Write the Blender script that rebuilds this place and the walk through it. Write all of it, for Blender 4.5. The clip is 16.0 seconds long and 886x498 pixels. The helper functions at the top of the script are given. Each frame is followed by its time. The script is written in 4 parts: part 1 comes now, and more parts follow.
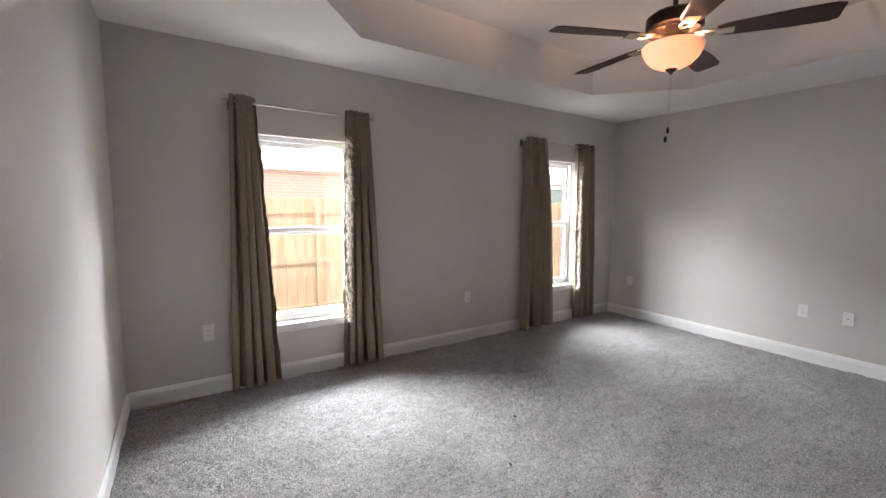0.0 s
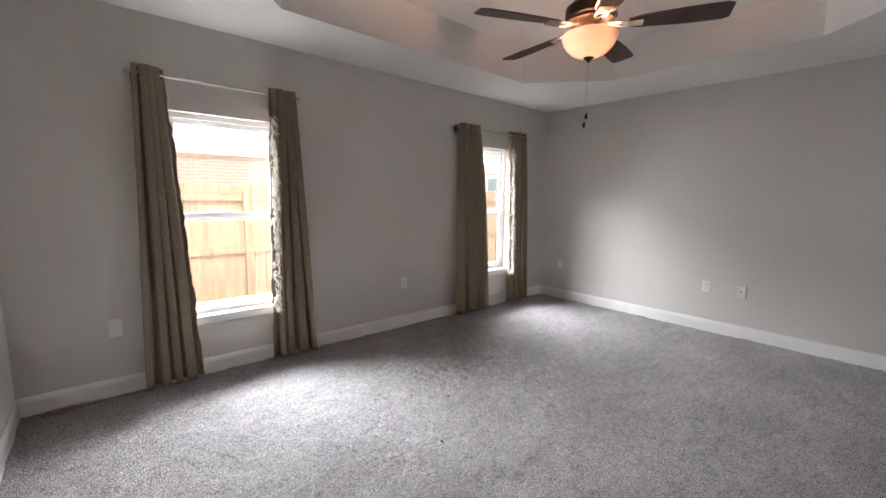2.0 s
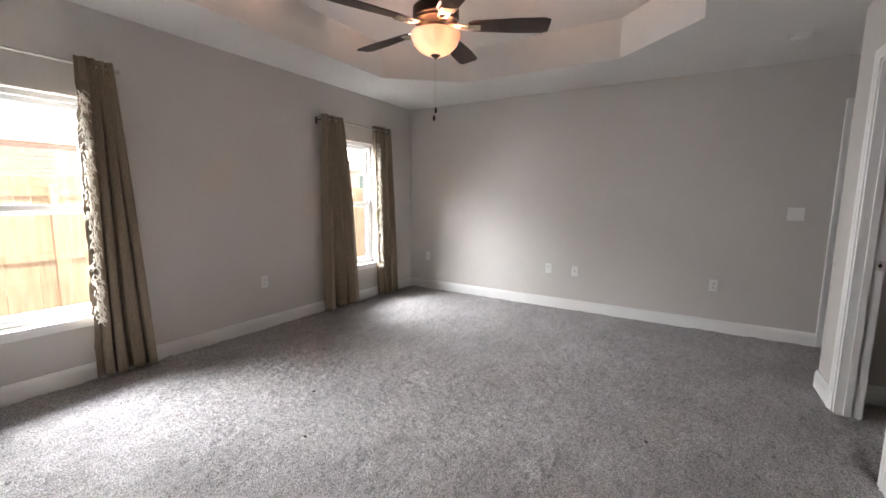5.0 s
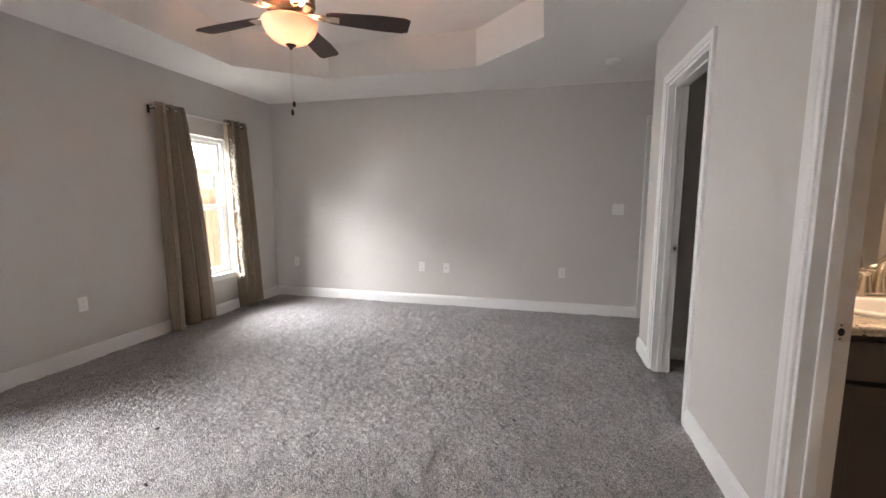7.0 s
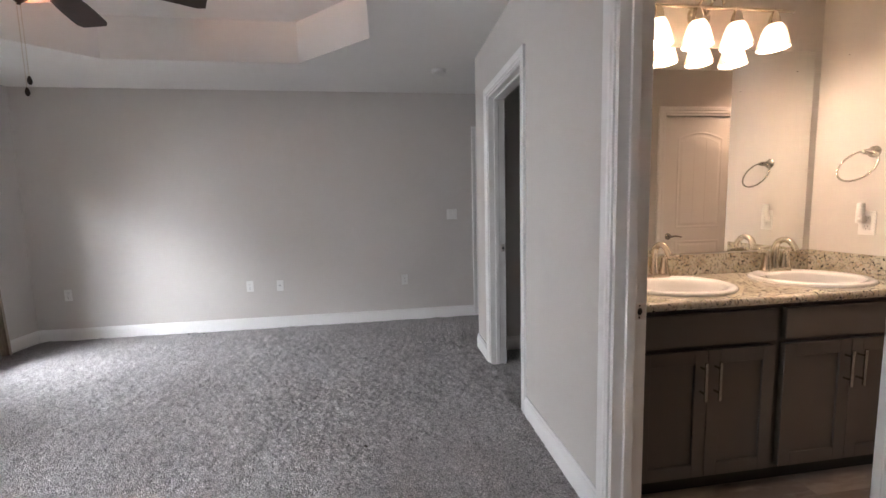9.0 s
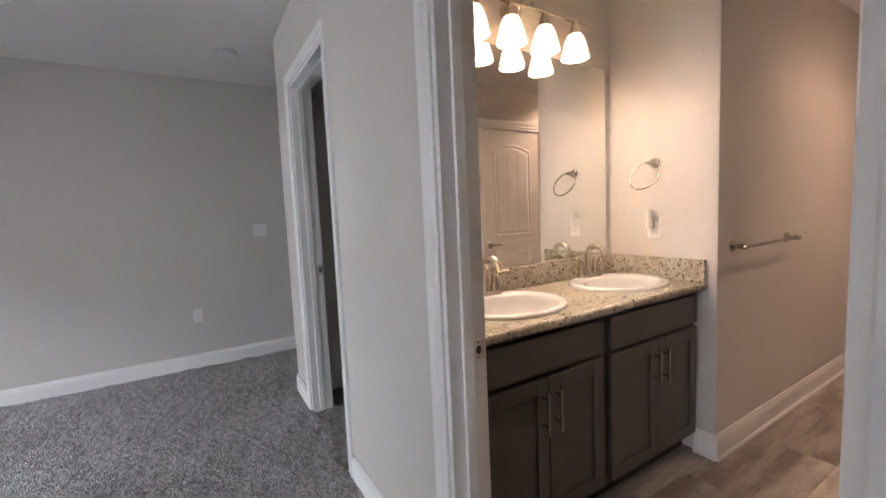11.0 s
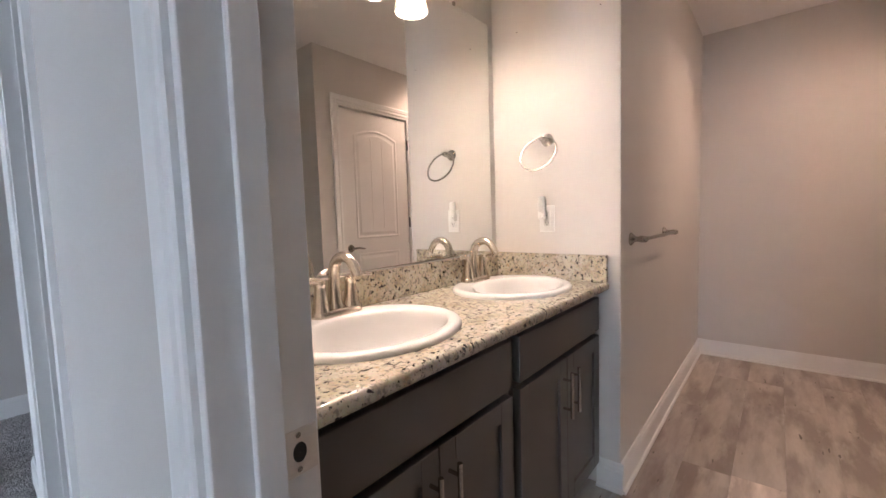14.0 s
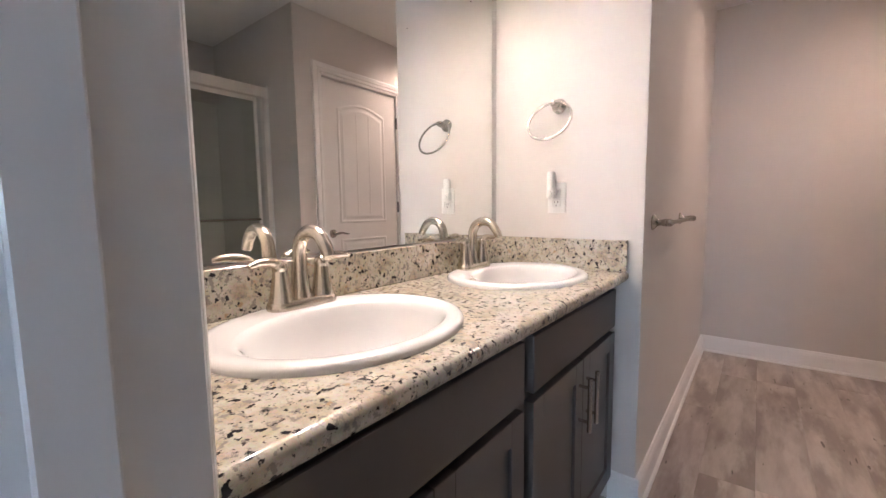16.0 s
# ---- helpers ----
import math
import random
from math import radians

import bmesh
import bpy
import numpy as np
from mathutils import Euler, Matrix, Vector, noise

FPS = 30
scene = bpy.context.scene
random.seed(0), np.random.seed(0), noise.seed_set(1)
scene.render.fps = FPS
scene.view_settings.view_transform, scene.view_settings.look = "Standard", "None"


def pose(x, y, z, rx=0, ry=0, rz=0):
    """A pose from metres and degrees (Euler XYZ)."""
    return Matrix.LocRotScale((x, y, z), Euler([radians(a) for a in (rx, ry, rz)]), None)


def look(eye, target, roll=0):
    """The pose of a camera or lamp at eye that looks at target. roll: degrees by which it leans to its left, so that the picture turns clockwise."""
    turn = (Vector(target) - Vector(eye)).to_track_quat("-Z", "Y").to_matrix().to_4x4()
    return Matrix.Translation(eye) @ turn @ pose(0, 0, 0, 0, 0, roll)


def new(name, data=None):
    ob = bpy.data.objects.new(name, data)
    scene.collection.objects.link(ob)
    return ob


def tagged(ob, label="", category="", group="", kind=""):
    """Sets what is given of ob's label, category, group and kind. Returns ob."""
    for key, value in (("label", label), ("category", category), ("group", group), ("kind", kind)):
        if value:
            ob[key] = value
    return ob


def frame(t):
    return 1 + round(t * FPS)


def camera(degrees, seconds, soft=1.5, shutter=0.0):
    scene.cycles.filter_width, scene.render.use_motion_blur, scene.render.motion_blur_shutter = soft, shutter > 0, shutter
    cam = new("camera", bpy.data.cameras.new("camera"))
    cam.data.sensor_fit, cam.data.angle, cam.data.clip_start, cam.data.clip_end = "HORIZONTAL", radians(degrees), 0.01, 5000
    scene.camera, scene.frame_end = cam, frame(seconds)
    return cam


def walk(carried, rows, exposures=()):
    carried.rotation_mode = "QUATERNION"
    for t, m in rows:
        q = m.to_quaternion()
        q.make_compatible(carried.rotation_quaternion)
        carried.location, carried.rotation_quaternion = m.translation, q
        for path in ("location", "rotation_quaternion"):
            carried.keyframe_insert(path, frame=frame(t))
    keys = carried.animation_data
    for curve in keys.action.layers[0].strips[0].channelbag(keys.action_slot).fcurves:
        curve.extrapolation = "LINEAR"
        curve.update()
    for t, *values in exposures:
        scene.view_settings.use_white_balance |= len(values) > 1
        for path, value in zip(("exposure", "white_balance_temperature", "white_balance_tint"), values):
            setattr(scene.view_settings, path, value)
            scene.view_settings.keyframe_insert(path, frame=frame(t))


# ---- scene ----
cam = camera(95.3, 16.0)
PATH = [
    (0, (0.391, 0.322, 1.371), (1.473, 1.991, 1.158), 0.7),
    (0.5, (0.401, 0.323, 1.354), (1.534, 1.956, 1.132), 0.7),
    (1, (0.418, 0.313, 1.347), (1.601, 1.909, 1.112), 0.7),
    (1.5, (0.436, 0.297, 1.327), (1.676, 1.847, 1.084), 0.7),
    (2, (0.456, 0.275, 1.326), (1.757, 1.773, 1.068), 0.8),
    (2.5, (0.463, 0.262, 1.317), (1.829, 1.699, 1.054), 0.9),
    (3, (0.471, 0.246, 1.311), (1.902, 1.617, 1.045), 0.9),
    (3.5, (0.481, 0.224, 1.301), (1.975, 1.527, 1.036), 0.9),
    (6, (0.499, 0.121, 1.251), (2.307, 0.939, 1.004), 0.5),
    (6.5, (0.517, 0.107, 1.251), (2.382, 0.786, 1.005), 0.4),
    (7, (0.533, 0.147, 1.251), (2.459, 0.631, 1.01), 0.1),
    (7.5, (0.566, 0.16, 1.25), (2.53, 0.46, 1.016), -0.4),
    (8, (0.609, 0.169, 1.247), (2.594, 0.279, 1.023), -0.6),
    (8.5, (0.646, 0.171, 1.245), (2.633, 0.084, 1.026), -1.0),
    (9, (0.704, 0.138, 1.237), (2.673, -0.142, 1.03), -1.4),
    (9.5, (0.781, 0.088, 1.234), (2.714, -0.387, 1.032), -1.6),
    (10, (0.883, 0.022, 1.237), (2.756, -0.653, 1.048), -2.0),
    (12.5, (1.381, -0.284, 1.198), (2.8, -1.686, 1.048), -2.5),
    (13, (1.451, -0.36, 1.166), (2.801, -1.83, 1.031), -2.4),
    (13.5, (1.499, -0.431, 1.154), (2.805, -1.939, 1.011), -2.1),
    (14, (1.553, -0.499, 1.128), (2.827, -2.033, 0.976), -1.8),
    (14.5, (1.614, -0.548, 1.102), (2.86, -2.102, 0.928), -1.5),
    (15, (1.661, -0.601, 1.088), (2.897, -2.162, 0.901), -1.3),
    (15.5, (1.695, -0.638, 1.074), (2.924, -2.205, 0.883), -1.0),
    (16, (1.721, -0.669, 1.074), (2.946, -2.238, 0.879), -0.7),
]
EXPOSURES = [(0, 1.40, 7200, 19), (3.5, 1.62, 7200, 19), (6, 1.72, 7500, 20), (7.5, 1.84, 7500, 20), (8.5, 1.74, 7200, 20), (10, 1.66, 6850, 19), (12.5, 1.75, 6450, 17), (16, 1.94, 5500, 14)]
walk(cam, [(t, look(eye, target, roll)) for t, eye, target, roll in PATH], EXPOSURES)

# ---- plan, in metres: the bedroom, its entry nook, the closet and the bath ----
XW, XE, YN, YS = 0.034, 5.137, 3.575, -0.65      # bedroom faces
T = 0.12                                          # wall thickness
ZC, ZT = 2.45, 2.775                              # low ceiling, tray ceiling
XEND = 4.105                                      # outside corner of the closet wall
BD0, BD1 = 1.215, 2.007                           # bath doorway
CD0, CD1 = 2.965, 3.705                           # closet doorway
DOOR_H = 2.035
XM, YWING, XBAR, YFAR, ZB = 2.585, -2.14, 2.02, -4.19, 2.43   # bath faces
XDOOR, YSH, XSH, XSHB = 0.97, -2.254, 0.614, -0.18  # linen door wall, shower
W1 = (0.86, 1.62, 0.42, 1.875)                    # windows: x0 x1 z0 z1
W2 = (3.62, 4.40, 0.42, 1.90)

# ---- world, sun, large lights ----
world = bpy.data.worlds.new("world")
scene.world = world
world.use_nodes = True
wn = world.node_tree
sky = wn.nodes.new("ShaderNodeTexSky")
sky.sky_type = "NISHITA"
sky.sun_disc = False
sky.sun_elevation, sky.sun_rotation = radians(58), radians(195)
wn.links.new(sky.outputs[0], wn.nodes["Background"].inputs[0])
wn.nodes["Background"].inputs[1].default_value = 0.09


def lamp(name, kind, m, energy, colour, **more):
    data = bpy.data.lights.new(name, kind)
    data.energy, data.color = energy, colour
    for key, value in more.items():
        if key == "angle":
            data.angle = value
        elif key == "size":
            data.shape = "RECTANGLE"
            data.size, data.size_y = value
        elif key == "radius":
            data.shadow_soft_size = value
        elif key == "spread":
            data.spread = value
    ob = new(name, data)
    ob.matrix_world = m
    return ob


SUN_DIR = Vector((math.sin(radians(195)) * math.cos(radians(58)), math.cos(radians(195)) * math.cos(radians(58)), math.sin(radians(58))))
lamp("sun", "SUN", look(SUN_DIR * 20, (0, 0, 0)), 2.1, (1.0, 0.93, 0.83), angle=radians(0.6))
# added area lamps standing in for the open sky between the houses, filling both windows
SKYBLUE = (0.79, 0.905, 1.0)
lamp("skylight", "AREA", look((0.4, 10.2, 6.4), (0.4, 3.6, 1.3)), 14500, SKYBLUE, size=(36, 4.2))
# two low unseen fill lamps close outside, added to brighten the far walls
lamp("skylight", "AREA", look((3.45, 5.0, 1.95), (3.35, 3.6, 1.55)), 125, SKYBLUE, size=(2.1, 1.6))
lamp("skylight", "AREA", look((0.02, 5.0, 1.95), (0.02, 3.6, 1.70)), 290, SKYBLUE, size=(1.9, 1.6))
FAN = (2.65, 1.565)
WARM = (1.0, 0.60, 0.42)
lamp("fan_bulb", "POINT", pose(FAN[0], FAN[1], 2.190), 14, WARM, radius=0.03)
LAMP_Y = (-1.72, -1.52, -1.32, -1.12)
LAMP_X = 2.465
for y in LAMP_Y:
    lamp("vanity_bulb", "POINT", pose(LAMP_X, y, 1.995), 4.3, (1.0, 0.79, 0.61), radius=0.045)

# ---- materials ----


class Nodes:
    """A small wrapper round a material's node tree."""

    def __init__(self, name, rough=0.5, metal=0.0):
        self.m = bpy.data.materials.new(name)
        self.m.use_nodes = True
        self.t = self.m.node_tree
        self.b = self.t.nodes["Principled BSDF"]
        self.b.inputs["Roughness"].default_value = rough
        self.b.inputs["Metallic"].default_value = metal
        tc = self.t.nodes.new("ShaderNodeTexCoord")
        self.co = tc.outputs["Object"]

    def add(self, kind, **values):
        n = self.t.nodes.new(kind)
        for key, value in values.items():
            n.inputs[key.replace("_", " ")].default_value = value
        return n

    def link(self, a, b):
        self.t.links.new(a, b)

    def mapped(self, scale, rot=(0, 0, 0)):
        n = self.add("ShaderNodeMapping")
        n.inputs["Scale"].default_value = scale
        n.inputs["Rotation"].default_value = rot
        self.link(self.co, n.inputs["Vector"])
        return n.outputs[0]

    def noise(self, scale, detail=3, rough=0.55, co=None):
        n = self.add("ShaderNodeTexNoise", Scale=scale, Detail=detail, Roughness=rough)
        self.link(co if co else self.co, n.inputs["Vector"])
        return n.outputs["Fac"]

    def ramp(self, fac, *stops):
        n = self.t.nodes.new("ShaderNodeValToRGB")
        e = n.color_ramp.elements
        while len(e) < len(stops):
            e.new(0.5)
        for el, (p, c) in zip(e, stops):
            el.position = p
            el.color = (*c, 1)
        self.link(fac, n.inputs[0])
        return n.outputs[0]

    def mix(self, fac, a, b, blend="MIX"):
        n = self.t.nodes.new("ShaderNodeMix")
        n.data_type, n.blend_type = "RGBA", blend
        for sock, value in ((0, fac), (6, a), (7, b)):
            if isinstance(value, (int, float)):
                n.inputs[sock].default_value = value
            elif isinstance(value, tuple):
                n.inputs[sock].default_value = (*value, 1)
            else:
                self.link(value, n.inputs[sock])
        return n.outputs[2]

    def colour(self, c):
        if isinstance(c, tuple):
            self.b.inputs["Base Color"].default_value = (*c, 1)
        else:
            self.link(c, self.b.inputs["Base Color"])

    def bump(self, height, strength, distance):
        n = self.add("ShaderNodeBump", Strength=strength, Distance=distance)
        self.link(height, n.inputs["Height"])
        self.link(n.outputs[0], self.b.inputs["Normal"])


def tint(c, k):
    return tuple(min(1.0, v * k) for v in c)


def paint(name, c, rough=0.6, grain=0.0, size=180, spread=0.04):
    """Rolled or sprayed paint: faint large unevenness, fine grain, orange-peel relief."""
    n = Nodes(name, rough)
    big = n.noise(1.3, 3)
    n.colour(n.mix(n.ramp(n.noise(9, 4), (0.3, (0, 0, 0)), (0.7, (1, 1, 1))), n.ramp(big, (0.3, tint(c, 1 - spread)), (0.7, tint(c, 1 + spread))), c))
    if grain:
        n.bump(n.noise(size, 2), grain, 0.002)
    return n.m


def metal(name, c, rough=0.3, streak=True):
    n = Nodes(name, rough, 1.0)
    if streak:
        f = n.noise(60, 3, co=n.mapped((1, 1, 12)))
        n.colour(n.ramp(f, (0.3, tint(c, 0.95)), (0.7, tint(c, 1.04))))
        r = n.ramp(n.noise(25, 3), (0.3, (rough * 0.93,) * 3), (0.7, (rough * 1.08,) * 3))
        n.link(r, n.b.inputs["Roughness"])
    else:
        n.colour(c)
    return n.m


M_WALL = paint("wall_paint", (0.60, 0.575, 0.545), 0.62, 0.25, 130)
M_BATHWALL = paint("bath_wall_paint", (0.60, 0.575, 0.545), 0.60, 0.25, 130)
M_CEIL = paint("ceiling_paint", (0.80, 0.79, 0.77), 0.8, 0.35, 90)
M_TRIM = paint("white_trim_enamel", (0.80, 0.80, 0.79), 0.32, 0.06, 60, 0.02)
M_DOOR = paint("white_door_enamel", (0.78, 0.775, 0.76), 0.38, 0.10, 160, 0.02)
M_PLATE = paint("white_plastic", (0.78, 0.78, 0.76), 0.35, 0, 60, 0.02)
# near-black for the shade inside holes and slots, which are not cut out
M_HOLE_SHADE = paint("hole_shade", (0.02, 0.02, 0.02), 0.7)
M_VINYL = paint("white_vinyl", (0.80, 0.81, 0.82), 0.35, 0.05, 60, 0.02)
M_NICKEL = metal("brushed_nickel", (0.66, 0.60, 0.51), 0.24)
M_CHROME = metal("satin_steel", (0.44, 0.42, 0.385), 0.22)
M_ALU = metal("satin_aluminium", (0.80, 0.78, 0.75), 0.42)
M_STRIKE = metal("brushed_strike_steel", (0.74, 0.71, 0.68), 0.5)
M_BRONZE = metal("dark_bronze", (0.045, 0.035, 0.030), 0.42)
M_ROD = metal("grey_rod_steel", (0.50, 0.49, 0.47), 0.35)
M_CAB = paint("charcoal_cabinet_paint", (0.082, 0.074, 0.068), 0.40, 0.08, 120, 0.06)
# near-black that puts the recess shade into the toe kick's colour
M_KICK_SHADE = paint("toe_kick_shade", (0.02, 0.019, 0.018), 0.7)


def porcelain():
    n = Nodes("white_porcelain", 0.07)
    n.colour(n.ramp(n.noise(3, 2), (0.3, (0.70, 0.69, 0.68)), (0.7, (0.74, 0.73, 0.72))))
    n.b.inputs["Coat Weight"].default_value = 0.5
    return n.m


M_PORC = porcelain()


def granite():
    n = Nodes("speckled_granite", 0.10)
    base = n.ramp(n.noise(22, 6, 0.65), (0.25, (0.20, 0.170, 0.120)), (0.43, (0.42, 0.375, 0.285)), (0.58, (0.50, 0.465, 0.385)), (0.80, (0.33, 0.315, 0.275)))
    v = n.add("ShaderNodeTexVoronoi", Scale=150)
    warp = n.mix(0.12, n.co, n.noise(60, 3))
    n.link(warp, v.inputs["Vector"])
    crystals = n.mix(0.13, base, v.outputs["Color"], "SOFT_LIGHT")
    grey = n.ramp(n.noise(75, 4, 0.6), (0.545, (0, 0, 0)), (0.60, (1, 1, 1)))
    a = n.mix(grey, crystals, (0.255, 0.235, 0.205))
    tan = n.ramp(n.noise(48, 3, 0.5, n.mapped((1, 1, 1), (0.4, 0.9, 0.2))), (0.675, (0, 0, 0)), (0.72, (0.8, 0.8, 0.8)))
    b = n.mix(tan, a, (0.36, 0.24, 0.13))
    dark = n.ramp(n.noise(70, 3, 0.5, n.mapped((1.2, 1, 1), (1.1, 0.3, 0.7))), (0.605, (0, 0, 0)), (0.635, (1, 1, 1)))
    c = n.mix(dark, b, (0.025, 0.022, 0.025))
    fine = n.ramp(n.noise(170, 2, 0.5), (0.66, (0, 0, 0)), (0.71, (1, 1, 1)))
    n.colour(n.mix(fine, c, (0.06, 0.05, 0.05)))
    n.b.inputs["Coat Weight"].default_value = 0.3
    return n.m


M_GRANITE = granite()


def carpet():
    """Cut pile: brushed nap and footmarks as tone patches, twisted tufts, gaps and dents darkened for shade."""
    n = Nodes("grey_cut_pile_carpet", 0.95)
    nap = n.ramp(n.noise(1.9, 5, 0.65, n.mapped((1, 1.3, 1), (0, 0, 0.5))), (0.34, (0.448, 0.429, 0.429)), (0.50, (0.535, 0.515, 0.517)), (0.66, (0.616, 0.597, 0.600)))
    # streaky shade of dents and footmarks, put into the colour
    dent_shade = n.ramp(n.noise(9, 5, 0.7, n.mapped((0.8, 2.0, 1), (0, 0, 0.6))), (0.33, (0.72, 0.71, 0.70)), (0.45, (0.98, 0.98, 0.98)), (0.64, (1.10, 1.10, 1.10)))
    cell = n.add("ShaderNodeTexVoronoi", Scale=105)
    cell.feature = "DISTANCE_TO_EDGE"
    n.link(n.mix(0.012, n.co, n.noise(60, 4)), cell.inputs["Vector"])
    # shade in the gaps between tufts, coloured dark along the cell edges
    tuft = n.ramp(cell.outputs["Distance"], (0.0, (0.26, 0.255, 0.25)), (0.12, (0.97, 0.97, 0.97)), (0.32, (1.25, 1.24, 1.24)))
    fleck = n.ramp(n.noise(75, 4, 0.65), (0.36, (0.60, 0.59, 0.58)), (0.47, (1.0, 1.0, 1.0)), (0.64, (1.18, 1.17, 1.17)))
    pile = n.mix(1.0, n.mix(1.0, nap, dent_shade, "MULTIPLY"), n.mix(1.0, tuft, fleck, "MULTIPLY"), "MULTIPLY")
    n.colour(pile)
    n.b.inputs["Sheen Weight"].default_value = 0.25
    n.b.inputs["Sheen Roughness"].default_value = 0.6
    n.bump(cell.outputs["Distance"], 1.0, 0.020)
    return n.m


M_CARPET = carpet()


def planks():
    n = Nodes("grey_brown_vinyl_plank", 0.42)
    info = n.t.nodes.new("ShaderNodeObjectInfo")
    shift = n.add("ShaderNodeVectorMath")
    shift.operation = "MULTIPLY_ADD"
    n.link(info.outputs["Random"], shift.inputs[0])
    shift.inputs[1].default_value = (7.3, 31.7, 3.1)
    n.link(n.co, shift.inputs[2])
    stretch = n.add("ShaderNodeMapping")
    stretch.inputs["Scale"].default_value = (6, 1.0, 1)
    n.link(shift.outputs[0], stretch.inputs["Vector"])
    wide = n.add("ShaderNodeMapping")
    wide.inputs["Scale"].default_value = (4.2, 1.0, 1)
    n.link(shift.outputs[0], wide.inputs["Vector"])
    hair = n.add("ShaderNodeMapping")
    hair.inputs["Scale"].default_value = (9, 1.6, 1)
    n.link(shift.outputs[0], hair.inputs["Vector"])
    grain = n.noise(3.0, 6, 0.58, stretch.outputs[0])
    cloud = n.noise(2.0, 4, 0.55, wide.outputs[0])
    smudge = n.noise(3.0, 5, 0.6, wide.outputs[0])
    crack = n.noise(6.5, 2, 0.4, hair.outputs[0])
    c = n.ramp(grain, (0.30, (0.335, 0.290, 0.257)), (0.50, (0.425, 0.378, 0.342)), (0.70, (0.505, 0.458, 0.418)))
    c = n.mix(n.ramp(cloud, (0.44, (0, 0, 0)), (0.60, (0.8, 0.8, 0.8))), c, (0.225, 0.188, 0.163))
    c = n.mix(n.ramp(smudge, (0.54, (0, 0, 0)), (0.68, (0.7, 0.7, 0.7))), c, (0.53, 0.49, 0.455))
    c = n.mix(n.ramp(crack, (0.725, (0, 0, 0)), (0.745, (0.85, 0.85, 0.85))), c, (0.075, 0.058, 0.048))
    n.colour(n.mix(1.0, c, info.outputs["Color"], "MULTIPLY"))
    n.bump(grain, 0.12, 0.002)
    return n.m


M_PLANK = planks()
M_SUB = paint("dark_joint", (0.11, 0.092, 0.08), 0.9)


def cloth():
    n = Nodes("taupe_woven_curtain", 0.85)
    w = n.add("ShaderNodeTexWave", Scale=7.0, Distortion=14.0, Detail=1.5)
    w.inputs["Detail Scale"].default_value = 1.6
    n.link(n.mapped((2.2, 0.6, 1.1)), w.inputs["Vector"])
    fig = n.ramp(w.outputs["Fac"], (0.40, (0.218, 0.170, 0.122)), (0.60, (0.252, 0.199, 0.145)))
    weave = n.ramp(n.noise(420, 2), (0.3, (0.86, 0.86, 0.86)), (0.7, (1.1, 1.1, 1.1)))
    col = n.mix(1.0, fig, weave, "MULTIPLY")
    n.colour(col)
    n.b.inputs["Sheen Weight"].default_value = 0.15
    n.bump(w.outputs["Fac"], 0.10, 0.003)
    tr = n.t.nodes.new("ShaderNodeBsdfTranslucent")
    n.link(col, tr.inputs["Color"])
    mx = n.t.nodes.new("ShaderNodeMixShader")
    mx.inputs[0].default_value = 0.05
    n.link(n.b.outputs[0], mx.inputs[1])
    n.link(tr.outputs[0], mx.inputs[2])
    n.link(mx.outputs[0], n.t.nodes["Material Output"].inputs["Surface"])
    return n.m


M_CLOTH = cloth()


def opal(name, c, keep=0.5):
    """Frosted lamp glass: part diffuse, part translucent."""
    n = Nodes(name, 0.25)
    n.colour(n.ramp(n.noise(14, 3), (0.3, tint(c, 0.95)), (0.7, c)))
    tr = n.t.nodes.new("ShaderNodeBsdfTranslucent")
    tr.inputs["Color"].default_value = (*c, 1)
    mx = n.t.nodes.new("ShaderNodeMixShader")
    mx.inputs[0].default_value = keep
    n.link(n.b.outputs[0], mx.inputs[1])
    n.link(tr.outputs[0], mx.inputs[2])
    n.link(mx.outputs[0], n.t.nodes["Material Output"].inputs["Surface"])
    return n.m


M_OPAL = opal("frosted_lamp_glass", (0.90, 0.84, 0.77), 0.32)
M_BOWL = opal("alabaster_lamp_glass", (0.90, 0.75, 0.66), 0.19)


def glass(name, tint_c=(1, 1, 1), rough=0.0):
    n = Nodes(name, rough)
    tp = n.t.nodes.new("ShaderNodeBsdfTransparent")
    tp.inputs["Color"].default_value = (*tint_c, 1)
    gl = n.t.nodes.new("ShaderNodeBsdfGlossy")
    gl.inputs["Roughness"].default_value = 0.02 + rough
    mx = n.t.nodes.new("ShaderNodeMixShader")
    mx.inputs[0].default_value = 0.05
    n.link(tp.outputs[0], mx.inputs[1])
    n.link(gl.outputs[0], mx.inputs[2])
    n.link(mx.outputs[0], n.t.nodes["Material Output"].inputs["Surface"])
    return n.m


M_GLASS = glass("window_glass", (0.97, 0.98, 0.98))
M_SHGLASS = glass("shower_glass", (0.84, 0.86, 0.83), 0.05)
M_MIRROR = metal("mirror_silver", (0.90, 0.91, 0.89), 0.0, False)
M_SURROUND = paint("white_shower_surround", (0.76, 0.76, 0.74), 0.2, 0, 60, 0.02)


